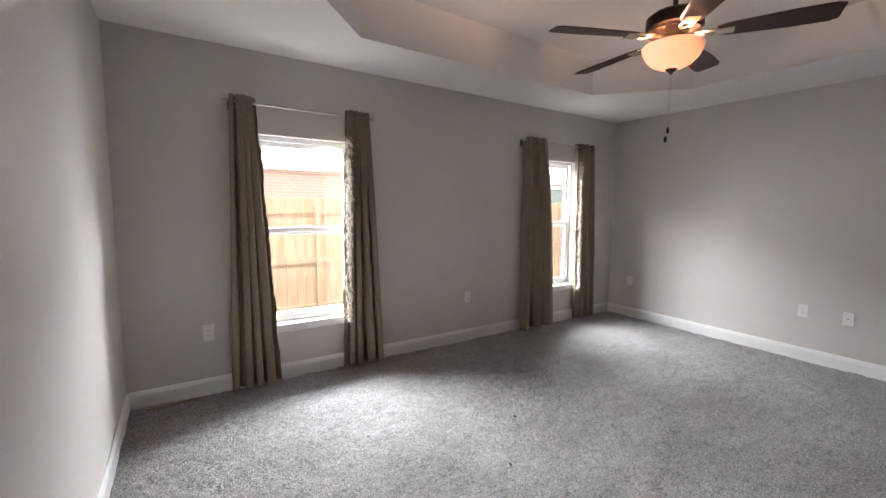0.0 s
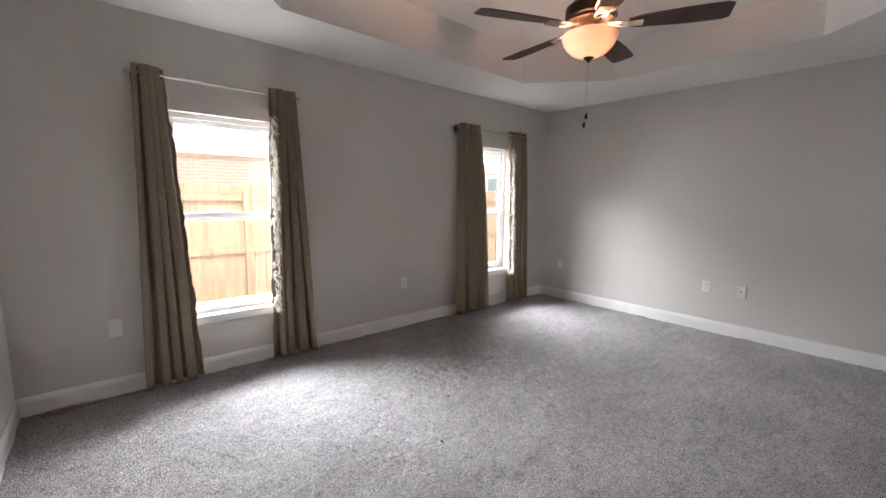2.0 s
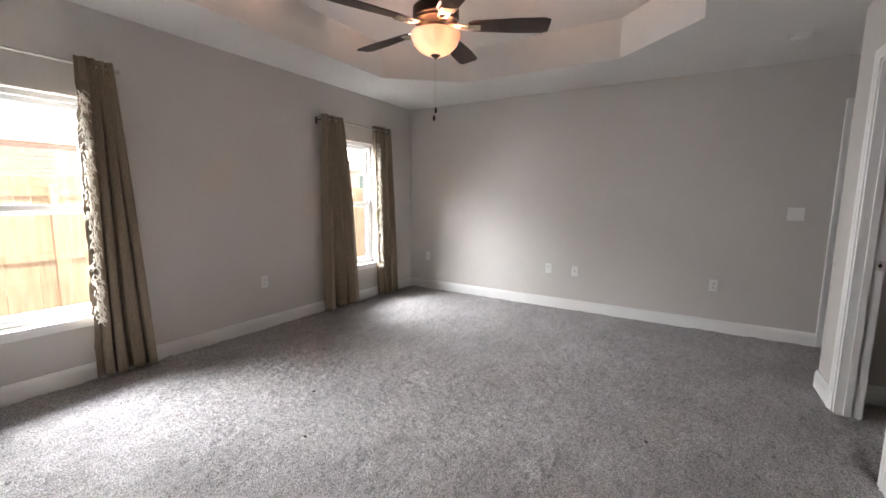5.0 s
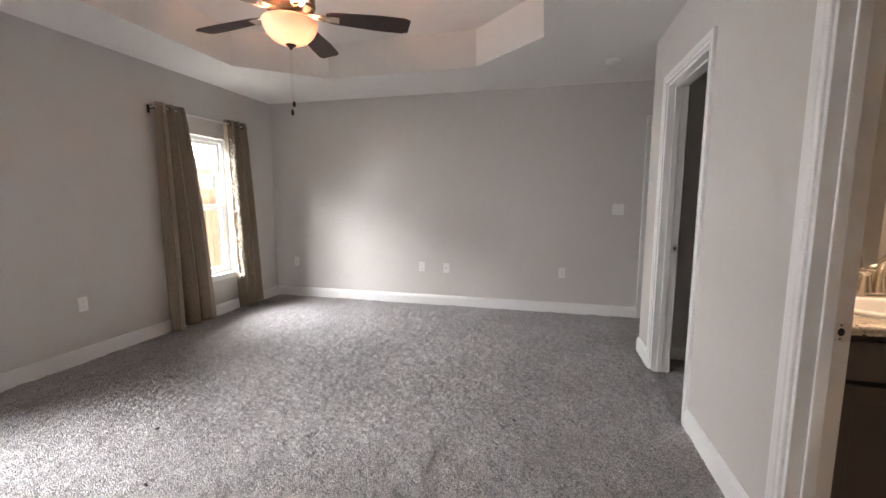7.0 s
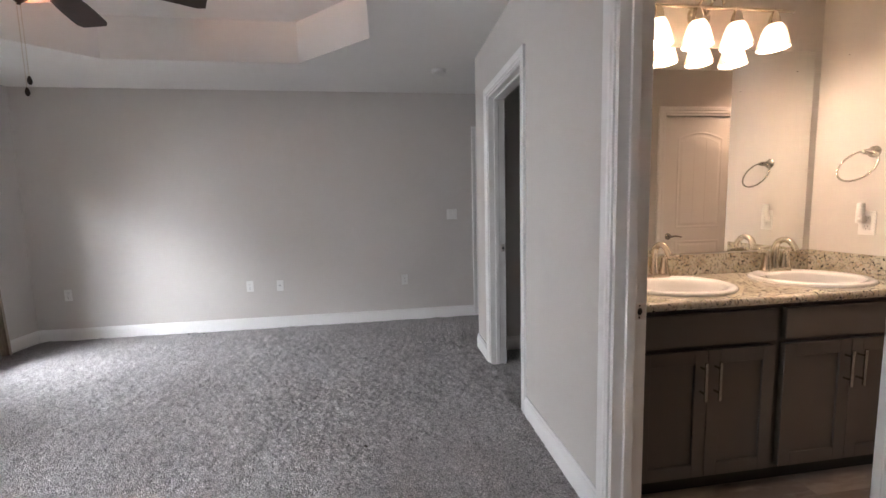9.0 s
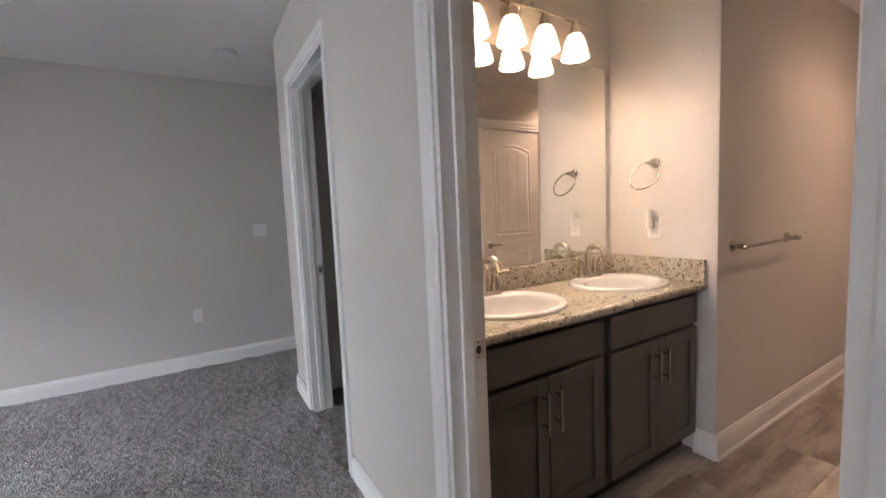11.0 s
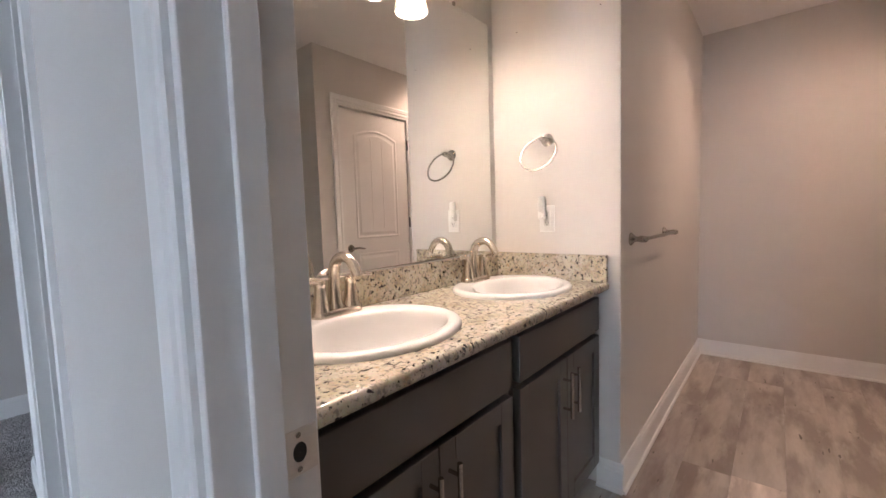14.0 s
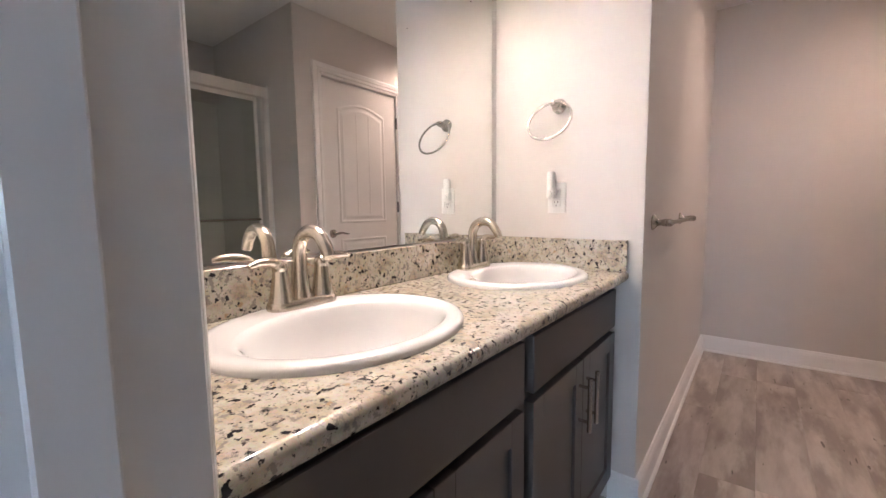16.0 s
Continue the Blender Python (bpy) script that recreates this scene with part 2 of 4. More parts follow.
def wood(name, a, b, scale=(14, 14, 1.2), rough=0.6, vary=True):
    n = Nodes(name, rough)
    co = n.mapped(scale)
    if vary:
        info = n.t.nodes.new("ShaderNodeObjectInfo")
        sh = n.add("ShaderNodeVectorMath")
        sh.operation = "MULTIPLY_ADD"
        n.link(info.outputs["Random"], sh.inputs[0])
        sh.inputs[1].default_value = (41.0, 17.0, 29.0)
        n.link(co, sh.inputs[2])
        co = sh.outputs[0]
    g = n.noise(2.2, 6, 0.6, co)
    c = n.ramp(g, (0.3, a), (0.7, b))
    knots = n.ramp(n.noise(1.1, 2, 0.4, co), (0.70, (0, 0, 0)), (0.78, (0.7, 0.7, 0.7)))
    n.colour(n.mix(knots, c, tint(a, 0.55)))
    n.bump(g, 0.2, 0.003)
    return n.m


M_BLADE = wood("dark_walnut_blade", (0.026, 0.011, 0.007), (0.058, 0.027, 0.018), (3, 3, 3), 0.55, False)
M_FENCE = wood("new_cedar", (0.42, 0.30, 0.195), (0.58, 0.45, 0.32), (9, 9, 0.8), 0.75)
M_BRICK = paint("house_brick", (0.46, 0.36, 0.33), 0.85, 0.5, 60, 0.25)
M_MORTAR = paint("mortar", (0.66, 0.63, 0.60), 0.9, 0.5, 90, 0.08)
M_ROOF = paint("pale_metal_roof", (0.74, 0.73, 0.71), 0.85, 0.6, 70, 0.15)
M_FASCIA = paint("white_fascia", (0.80, 0.80, 0.79), 0.5)
M_DARKGLASS = paint("far_window_glass", (0.16, 0.24, 0.25), 0.06)
# dark colour for the added outer layer that soaks up bounced lamp light
M_GUARD = paint("dark_bounce_guard", (0.06, 0.043, 0.036), 0.9, 0.5, 40, 0.2)
# pale colour of the strip added to reflect light up into the room
M_BOUNCE = paint("pale_bounce_strip", (0.52, 0.50, 0.46), 0.9, 0.4, 50, 0.1)
M_SOIL = paint("yard_soil", (0.07, 0.058, 0.042), 0.95, 0.8, 30, 0.15)
M_CARD = paint("brown_cardboard", (0.36, 0.24, 0.13), 0.8)
def led():
    n = Nodes("warm_led_lens", 0.4)
    n.colour((0.8, 0.75, 0.68))
    n.b.inputs["Emission Color"].default_value = (1.0, 0.66, 0.46, 1)
    n.b.inputs["Emission Strength"].default_value = 92
    return n.m


M_LED = led()
M_CHAIN = metal("bead_chain", (0.55, 0.45, 0.33), 0.35, False)
M_FRINGE = paint("cream_thread", (0.60, 0.55, 0.47), 0.9)
M_LINT = paint("dark_lint", (0.05, 0.035, 0.03), 0.9)

# ---- mesh helpers ----


def box(bm, x0, x1, y0, y1, z0, z1, bevel=0.0, seg=2):
    r = bmesh.ops.create_cube(bm, size=1.0)
    bmesh.ops.transform(bm, matrix=Matrix.LocRotScale(((x0 + x1) / 2, (y0 + y1) / 2, (z0 + z1) / 2), None, (x1 - x0, y1 - y0, z1 - z0)), verts=r["verts"])
    if bevel:
        edges = {e for v in r["verts"] for e in v.link_edges}
        bmesh.ops.bevel(bm, geom=list(edges), offset=bevel, segments=seg, affect="EDGES", profile=0.7)
    return bm


def boxed(*dims, bevel=0.0, seg=2):
    return box(bmesh.new(), *dims, bevel=bevel, seg=seg)


def lathe(profile, seg=32, m=None, close=False):
    """A turned body about z from (radius, z) rows."""
    bm = bmesh.new()
    rings = []
    for r, z in profile:
        rings.append([bm.verts.new((r * math.cos(2 * math.pi * k / seg), r * math.sin(2 * math.pi * k / seg), z)) for k in range(seg)])
    for a, b in zip(rings, rings[1:]):
        for k in range(seg):
            bm.faces.new((a[k], a[(k + 1) % seg], b[(k + 1) % seg], b[k]))
    if close:
        bm.faces.new(rings[0][::-1])
        bm.faces.new(rings[-1])
    if m:
        bmesh.ops.transform(bm, matrix=m, verts=bm.verts)
    return bm


def tube(points, radius, seg=12, bm=None, taper=None, flat=1.0):
    """A round bar along points; taper gives a radius for each point; flat squeezes it sideways."""
    bm = bm or bmesh.new()
    pts = [Vector(p) for p in points]
    rings = []
    side = None
    for i, p in enumerate(pts):
        d = (pts[min(i + 1, len(pts) - 1)] - pts[max(i - 1, 0)]).normalized()
        if side is None:
            side = d.orthogonal().normalized()
        side = (side - d * side.dot(d)).normalized()
        up = d.cross(side)
        r = taper[i] if taper else radius
        rings.append([bm.verts.new(p + (side * math.cos(2 * math.pi * k / seg) * flat + up * math.sin(2 * math.pi * k / seg)) * r) for k in range(seg)])
    for a, b in zip(rings, rings[1:]):
        for k in range(seg):
            bm.faces.new((a[k], a[(k + 1) % seg], b[(k + 1) % seg], b[k]))
    bm.faces.new(rings[0][::-1])
    bm.faces.new(rings[-1])
    return bm


def extrude_profile(profile, p0, p1, out):
    """A moulding: profile rows (out, up) swept straight from p0 to p1; out is the horizontal direction away from the wall."""
    bm = bmesh.new()
    o = Vector(out)
    ends = [[bm.verts.new(Vector(p) + o * a + Vector((0, 0, b))) for a, b in profile] for p in (p0, p1)]
    k = len(profile)
    for i in range(k):
        bm.faces.new((ends[0][i], ends[0][(i + 1) % k], ends[1][(i + 1) % k], ends[1][i]))
    bm.faces.new(ends[0][::-1])
    bm.faces.new(ends[1])
    return bm


def part(name, bm, material, parent=None, label="", smooth=False):
    bmesh.ops.recalc_face_normals(bm, faces=bm.faces)
    me = bpy.data.meshes.new(name)
    bm.to_mesh(me)
    bm.free()
    me.materials.append(material)
    if smooth:
        me.polygons.foreach_set("use_smooth", [True] * len(me.polygons))
        me.set_sharp_from_angle(angle=radians(40))
    ob = new(name, me)
    if parent:
        ob.parent = parent
    if label:
        ob["label"] = label
    return ob


def thing(name, label, category, m=None, group="", kind=""):
    ob = new(name)
    if m:
        ob.matrix_world = m
    return tagged(ob, label, category, group, kind)


def structure(name, bm, material, label, category="wall"):
    return tagged(part(name, bm, material), label, category, kind="structure")


def holed_wall(axis, at0, at1, lo, hi, z0, z1, holes):
    """A wall slab between two planes, along x or y, with rectangular openings (lo, hi, z0, z1)."""
    bm = bmesh.new()
    xs = sorted({lo, hi, *[h[0] for h in holes], *[h[1] for h in holes]})
    zs = sorted({z0, z1, *[h[2] for h in holes], *[h[3] for h in holes]})
    solid = {}
    for i in range(len(xs) - 1):
        for k in range(len(zs) - 1):
            cx, cz = (xs[i] + xs[i + 1]) / 2, (zs[k] + zs[k + 1]) / 2
            solid[i, k] = not any(h[0] < cx < h[1] and h[2] < cz < h[3] for h in holes)
    cache = {}

    def v(i, k, s):
        key = i, k, s
        if key not in cache:
            a = at1 if s else at0
            cache[key] = bm.verts.new((xs[i], a, zs[k]) if axis == "x" else (a, xs[i], zs[k]))
        return cache[key]

    for (i, k), s in solid.items():
        if not s:
            continue
        for side in (0, 1):
            bm.faces.new((v(i, k, side), v(i + 1, k, side), v(i + 1, k + 1, side), v(i, k + 1, side)))
        for di, dk, a, b in ((-1, 0, (i, k), (i, k + 1)), (1, 0, (i + 1, k), (i + 1, k + 1)), (0, -1, (i, k), (i + 1, k)), (0, 1, (i, k + 1), (i + 1, k + 1))):
            if not solid.get((i + di, k + dk), False):
                bm.faces.new((v(*a, 0), v(*b, 0), v(*b, 1), v(*a, 1)))
    return bm


# ---- large structure ----
holes_n = [(W1[0], W1[1], W1[2], W1[3]), (W2[0], W2[1], W2[2], W2[3])]
structure("wall_north", holed_wall("x", YN, YN + 0.16, XW - T, XE + T, -0.4, 3.0, holes_n), M_WALL, "greige painted bedroom wall with two windows")
# unseen dark layer, added so the outside wall bounces little light at the fence
structure("cladding_north", holed_wall("x", YN + 0.16, YN + 0.21, XW - T, XE + T, -0.42, 3.1, holes_n), M_GUARD, "unseen dark outer layer that keeps bounced light off the fence")
structure("wall_west", holed_wall("y", XW - T, XW, YS - T, YN, 0, 3.0, []), M_WALL, "plain greige painted bedroom wall")
EDOOR = (-1.68, -0.90)
structure("wall_east", holed_wall("y", XE, XE + T, -2.3, YN, 0, 3.0, [(EDOOR[0], EDOOR[1], 0, DOOR_H)]), M_WALL, "greige painted bedroom wall with outlets and an entry door")
structure("wall_south", holed_wall("x", YS - T, YS, XW, XEND, 0, 3.0, [(BD0, BD1, 0, DOOR_H), (CD0, CD1, 0, DOOR_H)]), M_WALL, "greige painted wall with bath and closet doorways")
structure("wall_nook_west", holed_wall("y", XEND - T, XEND, -2.3, YS - T, 0, 3.0, []), M_WALL, "greige painted side of the entry nook")
structure("wall_nook_south", holed_wall("x", -2.3 - T, -2.3, XM + T, XE + T, 0, 3.0, []), M_WALL, "greige painted end of the nook and closet")
structure("wall_mirror", holed_wall("y", XM, XM + T, YWING - 0.02, YS - T, 0, 3.0, []), M_BATHWALL, "greige painted bath wall behind the vanity")
structure("wall_wing", boxed(XBAR, XM + T, YFAR, YWING, 0, 3.0, bevel=0.006), M_BATHWALL, "greige painted bath wall with an outside corner")
structure("wall_bath_south", holed_wall("x", YFAR - T, YFAR, XDOOR - T, XM + T, 0, 3.0, []), M_BATHWALL, "greige painted end wall of the bath")
LD = (-3.215, -2.452)
structure("wall_linen", holed_wall("y", XDOOR - T, XDOOR, YFAR, YSH, 0, 3.0, [(LD[0], LD[1], 0, DOOR_H)]), M_BATHWALL, "greige painted bath wall round a closed door")
structure("wall_shower_side", holed_wall("x", YSH - T, YSH, XSHB - T, XDOOR - T, 0, 3.0, []), M_BATHWALL, "greige painted return wall beside the shower")
structure("wall_shower_back", holed_wall("y", XSHB - T, XSHB, YSH, YS - T - 0.06, 0, 3.0, []), M_BATHWALL, "greige painted wall behind the shower")
structure("wall_shower_north", boxed(XSHB - T, XSH + 0.1, YS - T - 0.06, YS - T - 0.002, 0, 3.0), M_BATHWALL, "greige painted wall at the shower's end")
structure("wall_behind_linen_door", boxed(0.3, 0.42, YFAR, YSH - T, 0, 2.6), M_BATHWALL, "plain wall of the room behind the closed door")
structure("wall_hall", boxed(XE + 1.0, XE + 1.1, -2.4, 0.2, 0, 2.6), M_WALL, "plain hall wall behind the entry door")


def ceiling():
    """The low ceiling with an octagonal recess, its upright sides and its raised top, in one mesh."""
    bm = bmesh.new()
    x0, x1, y0, y1, cx, cy = 0.865, 4.33, 0.195, 2.93, 0.56, 0.60
    oct_ = [(x0 + cx, y1), (x1 - cx, y1), (x1, y1 - cy - 0.05), (x1, y0 + cy), (x1 - cx, y0), (x0 + cx, y0), (x0, y0 + cy), (x0, y1 - cy)]
    X0, X1, Y0, Y1 = XW - T, XE + T, YS - 0.001, YN + 0.02
    low = [bm.verts.new((x, y, ZC)) for x, y in oct_]
    top = [bm.verts.new((x, y, ZT)) for x, y in oct_]
    for i in range(8):
        j = (i + 1) % 8
        bm.faces.new((low[i], low[j], top[j], top[i]))
    bm.faces.new(top)
    c = {k: bm.verts.new((x, y, ZC)) for k, (x, y) in {"nw": (X0, Y1), "ne": (X1, Y1), "se": (X1, Y0), "sw": (X0, Y0)}.items()}
    bm.faces.new((c["nw"], low[0], low[1], c["ne"]))
    bm.faces.new((c["ne"], low[1], low[2]))
    bm.faces.new((c["ne"], low[2], low[3], c["se"]))
    bm.faces.new((c["se"], low[3], low[4]))
    bm.faces.new((c["se"], low[4], low[5], c["sw"]))
    bm.faces.new((c["sw"], low[5], low[6]))
    bm.faces.new((c["sw"], low[6], low[7], c["nw"]))
    bm.faces.new((c["nw"], low[7], low[0]))
    box(bm, X0, X1, Y0, Y1, ZT + 0.05, ZT + 0.15)
    return bm


structure("ceiling", ceiling(), M_CEIL, "white ceiling with an octagonal tray recess", "ceiling")
structure("ceiling_nook", boxed(XEND - T, XE + T, -2.42, YS - 0.001, ZC, ZC + 0.12), M_CEIL, "white ceiling of the entry nook", "ceiling")
structure("ceiling_closet", boxed(XM + 0.01, XEND - T - 0.001, -2.42, YS - T, ZC - 0.005, ZC + 0.115), M_CEIL, "white closet ceiling", "ceiling")
structure("ceiling_bath", boxed(XSHB - T, XM + T, YFAR - T, YS - T - 0.001, ZB, ZB + 0.12), M_CEIL, "white bath ceiling", "ceiling")


def carpet_sheet(x0, x1, y0, y1, step):
    """Cut pile: a fine grid with uneven tuft heights and soft footfall hollows."""
    nx, ny = int((x1 - x0) / step), int((y1 - y0) / step)
    rng = np.random.default_rng(4)
    X, Y = np.meshgrid(np.linspace(x0, x1, nx + 1), np.linspace(y0, y1, ny + 1), indexing="ij")
    Z = rng.normal(0, 0.0029, X.shape)

    def swell(cells_x, cells_y, height):
        """Smooth random relief with one node for each so many grid cells."""
        g = rng.normal(0, 1, (nx // cells_x + 3, ny // cells_y + 3))
        ix, iy = np.arange(nx + 1) / cells_x, np.arange(ny + 1) / cells_y
        a, b = ix.astype(int), iy.astype(int)
        fx, fy = (ix - a)[:, None], (iy - b)[None, :]
        fx, fy = fx * fx * (3 - 2 * fx), fy * fy * (3 - 2 * fy)
        return height * (g[a][:, b] * (1 - fx) * (1 - fy) + g[a + 1][:, b] * fx * (1 - fy) + g[a][:, b + 1] * (1 - fx) * fy + g[a + 1][:, b + 1] * fx * fy)

    # clumped tufts, brushed ridges, footfall hollows
    Z += swell(2, 2, 0.0024) + swell(4, 5, 0.0027) + swell(10, 7, 0.0032) + swell(26, 17, 0.0028)
    Z = np.clip(Z - 0.002, -0.020, 0.014)
    X = X + rng.normal(0, step * 0.22, X.shape)
    Y = Y + rng.normal(0, step * 0.22, Y.shape)
    # the square dent of a furniture foot in the corner
    dent = (X > 0.06) & (X < 0.55) & (Y > 3.02) & (Y < 3.50)
    Z[dent] -= 0.010
    rim = (X > 0.03) & (X < 0.58) & (Y > 2.99) & (Y < 3.53) & ~dent
    Z[rim] += 0.006
    verts = np.stack([X, Y, Z], -1).reshape(-1, 3)
    k = (np.arange(nx)[:, None] * (ny + 1) + np.arange(ny)[None, :]).reshape(-1)
    faces = np.stack([k, k + ny + 1, k + ny + 2, k + 1], 1)
    me = bpy.data.meshes.new("carpet")
    me.from_pydata(verts.tolist(), [], faces.tolist())
    me.polygons.foreach_set("use_smooth", [True] * len(me.polygons))
    me.materials.append(M_CARPET)
    return me


tagged(new("floor_carpet", carpet_sheet(XW - 0.02, XE + 0.02, YS + 0.0, YN + 0.02, 0.0095)), "worn grey cut-pile carpet with footmarks", "carpet", kind="structure")
tagged(new("floor_carpet_nook", carpet_sheet(XM + T, XE + T, -2.3, YS + 0.004, 0.02)), "grey cut-pile carpet in closet and nook", "carpet", kind="structure")
structure("floor_slab", boxed(XSHB - T, XE + T, YFAR - T, YN + 0.1, -0.4, -0.030), M_SUB, "slab under the floors", "floor")

# unseen slab added above all rooms to stop sunlight leaking in
structure("roof_slab", boxed(XSHB - 0.3, XE + 1.3, YFAR - 0.3, YN + 0.21, 3.1, 3.25), M_SUB, "unseen slab over the rooms that keeps the sun out", "roof")

# baseboards: flat face, small ogee and rounded top
BASE = [(0, 0), (0.0145, 0), (0.0145, 0.088), (0.0125, 0.094), (0.0125, 0.100), (0.0085, 0.108), (0.0065, 0.117), (0.003, 0.121), (0, 0.121)]


def baseboard(p0, p1, out):
    structure("baseboard", extrude_profile(BASE, (*p0, -0.004), (*p1, -0.004), (*out, 0)), M_TRIM, "white moulded baseboard", "baseboard")


CAS = 0.062
baseboard((XW, YN), (XE, YN), (0, -1))
baseboard((XE, EDOOR[1] + CAS), (XE, YN - 0.0145), (-1, 0))
baseboard((XW, YS + 0.0145), (XW, YN - 0.0145), (1, 0))
baseboard((XW, YS), (BD0 - CAS, YS), (0, 1))
baseboard((BD1 + CAS, YS), (CD0 - CAS, YS), (0, 1))
baseboard((CD1 + CAS, YS), (XEND + 0.0145, YS), (0, 1))
baseboard((XEND, YS - 0.0), (XEND, -2.3), (1, 0))
baseboard((XM + T, -2.3), (XEND - T, -2.3), (0, 1))
baseboard((XEND - T, YS - T), (XEND - T, -2.2855), (-1, 0))
baseboard((XBAR - 0.0145, YWING), (2.09 + 0.02, YWING), (0, 1))
baseboard((XBAR, YWING), (XBAR, YFAR + 0.0145), (-1, 0))
baseboard((XDOOR, YFAR), (XBAR, YFAR), (0, 1))
baseboard((XDOOR, YFAR + 0.0145), (XDOOR, LD[0] - CAS), (1, 0))
baseboard((XDOOR, LD[1] + CAS), (XDOOR, YSH), (1, 0))
baseboard((XSH + 0.03, YSH), (XDOOR + 0.0145, YSH), (0, 1))
SHOE = [(0.0145, 0), (0.026, 0), (0.0255, 0.006), (0.0225, 0.011), (0.0175, 0.014), (0.0145, 0.0145)]
for p0, p1, out in (((XBAR - 0.0145, YWING), (2.11, YWING), (0, 1)), ((XBAR, YWING + 0.014), (XBAR, YFAR + 0.014), (-1, 0)), ((XDOOR, YFAR), (XBAR, YFAR), (0, 1))):
    structure("trim", extrude_profile(SHOE, (*p0, -0.001), (*p1, -0.001), (*out, 0)), M_TRIM, "white shoe moulding under the baseboard", "trim")

# door casings: stepped colonial section
CPROF = [(0, 0), (0, 0.010), (0.004, 0.013), (0.016, 0.0135), (0.020, 0.0105), (0.024, 0.0105), (0.030, 0.0145), (0.050, 0.0185), (0.058, 0.0185), (CAS, 0.015), (CAS, 0)]


def casing(axis, a0, a1, h, face, out):
    """A mitred casing round an opening a0..a1 along axis, on the wall face, standing off in direction out (+1 or -1)."""
    bm = bmesh.new()
    rings = []
    for pos in ((a0, 0, -1, 0), (a0, h, -1, 1), (a1, h, 1, 1), (a1, 0, 1, 0)):
        ring = []
        for w, d in CPROF:
            a, z, o = pos[0] + pos[2] * (w + 0.006), pos[1] + pos[3] * (w + 0.006), face + out * d
            ring.append(bm.verts.new((a, o, z) if axis == "x" else (o, a, z)))
        rings.append(ring)
    k = len(CPROF)
    for r0, r1 in zip(rings, rings[1:]):
        for i in range(k):
            bm.faces.new((r0[i], r0[(i + 1) % k], r1[(i + 1) % k], r1[i]))
    bm.faces.new(rings[0])
    bm.faces.new(rings[-1][::-1])
    return bm


def jamb(axis, a0, a1, h, f0, f1, stop):
    """Lining of a doorway between wall faces f0 < f1, with a door stop strip at f = stop."""
    bm = bmesh.new()

    def b(a, c, z0, z1, f_0, f_1):
        if axis == "x":
            box(bm, a, c, f_0, f_1, z0, z1, bevel=0.0015, seg=1)
        else:
            box(bm, f_0, f_1, a, c, z0, z1, bevel=0.0015, seg=1)

    t = 0.012
    b(a0 - 0.006, a0 + t, -0.01, h, f0 - 0.003, f1 + 0.003)
    b(a1 - t, a1 + 0.006, -0.01, h, f0 - 0.003, f1 + 0.003)
    b(a0 + t, a1 - t, h - t, h + 0.006, f0 - 0.003, f1 + 0.003)
    b(a0 + t, a0 + t + 0.011, 0, h - t, stop, stop + 0.034)
    b(a1 - t - 0.011, a1 - t, 0, h - t, stop, stop + 0.034)
    b(a0 + t, a1 - t, h - t - 0.011, h - t - 0.0005, stop, stop + 0.034)
    return bm


def strike(m, parent):
    """A strike plate with its latch hole and two screws, facing local -x."""
    bm = boxed(-0.0015, 0.0015, -0.025, 0.017, -0.029, 0.029, bevel=0.001, seg=1)
    p = part("strike_plate", bm, M_STRIKE, parent, "satin steel strike plate")
    p.matrix_local = m
    # no opening is cut: the hole's shade is a dark disc on the plate
    part("latch_hole", lathe([(0.0001, 0.0022), (0.0125, 0.0022), (0.0125, 0.0)], 20, pose(0, -0.001, 0, 0, -90, 0) @ Matrix.Diagonal((1.0, 0.72, 1.0, 1.0))), M_HOLE_SHADE, p, "near-black disc standing in for the shaded latch hole")
    for z in (-0.0215, 0.0215):
        s = part("screw", lathe([(0.0001, 0.001), (0.003, 0.0008), (0.0038, 0)], 12), M_CHROME, p, "", True)
        s.matrix_local = pose(-0.0016, 0, z, 0, -90, 0)


def doorway(name, axis, a0, a1, faces, stop, label):
    d = thing(name, label, "door frame", kind="structure")
    part("jamb", jamb(axis, a0, a1, DOOR_H, *faces, stop), M_TRIM, d)
    part("casing", casing(axis, a0, a1, DOOR_H, faces[1], 1), M_TRIM, d)
    part("casing", casing(axis, a0, a1, DOOR_H, faces[0], -1), M_TRIM, d)
    return d


d1 = doorway("door_1", "x", BD0, BD1, (YS - T, YS), YS - 0.074, "white moulded casing and jamb of the open bath doorway")
strike(pose(BD1 - 0.0128, YS - T + 0.026, 0.851), d1)
d2 = doorway("door_2", "x", CD0, CD1, (YS - T, YS), YS - 0.074, "white moulded casing and jamb of the open closet doorway")
strike(pose(CD1 - 0.0128, YS - T + 0.018, 0.912), d2)
d3 = doorway("door_3", "y", EDOOR[0], EDOOR[1], (XE - 0.0, XE + T), XE + 0.05, "white casing of the bedroom entry door")


def panel_door(w, h, t=0.035):
    """A moulded two-panel leaf with an arched upper panel, in the plane y-z, its face towards +x, y from 0 to w."""
    bm = bmesh.new()
    box(bm, -t, 0, 0, w, 0.008, h, bevel=0.002, seg=1)
    return bm


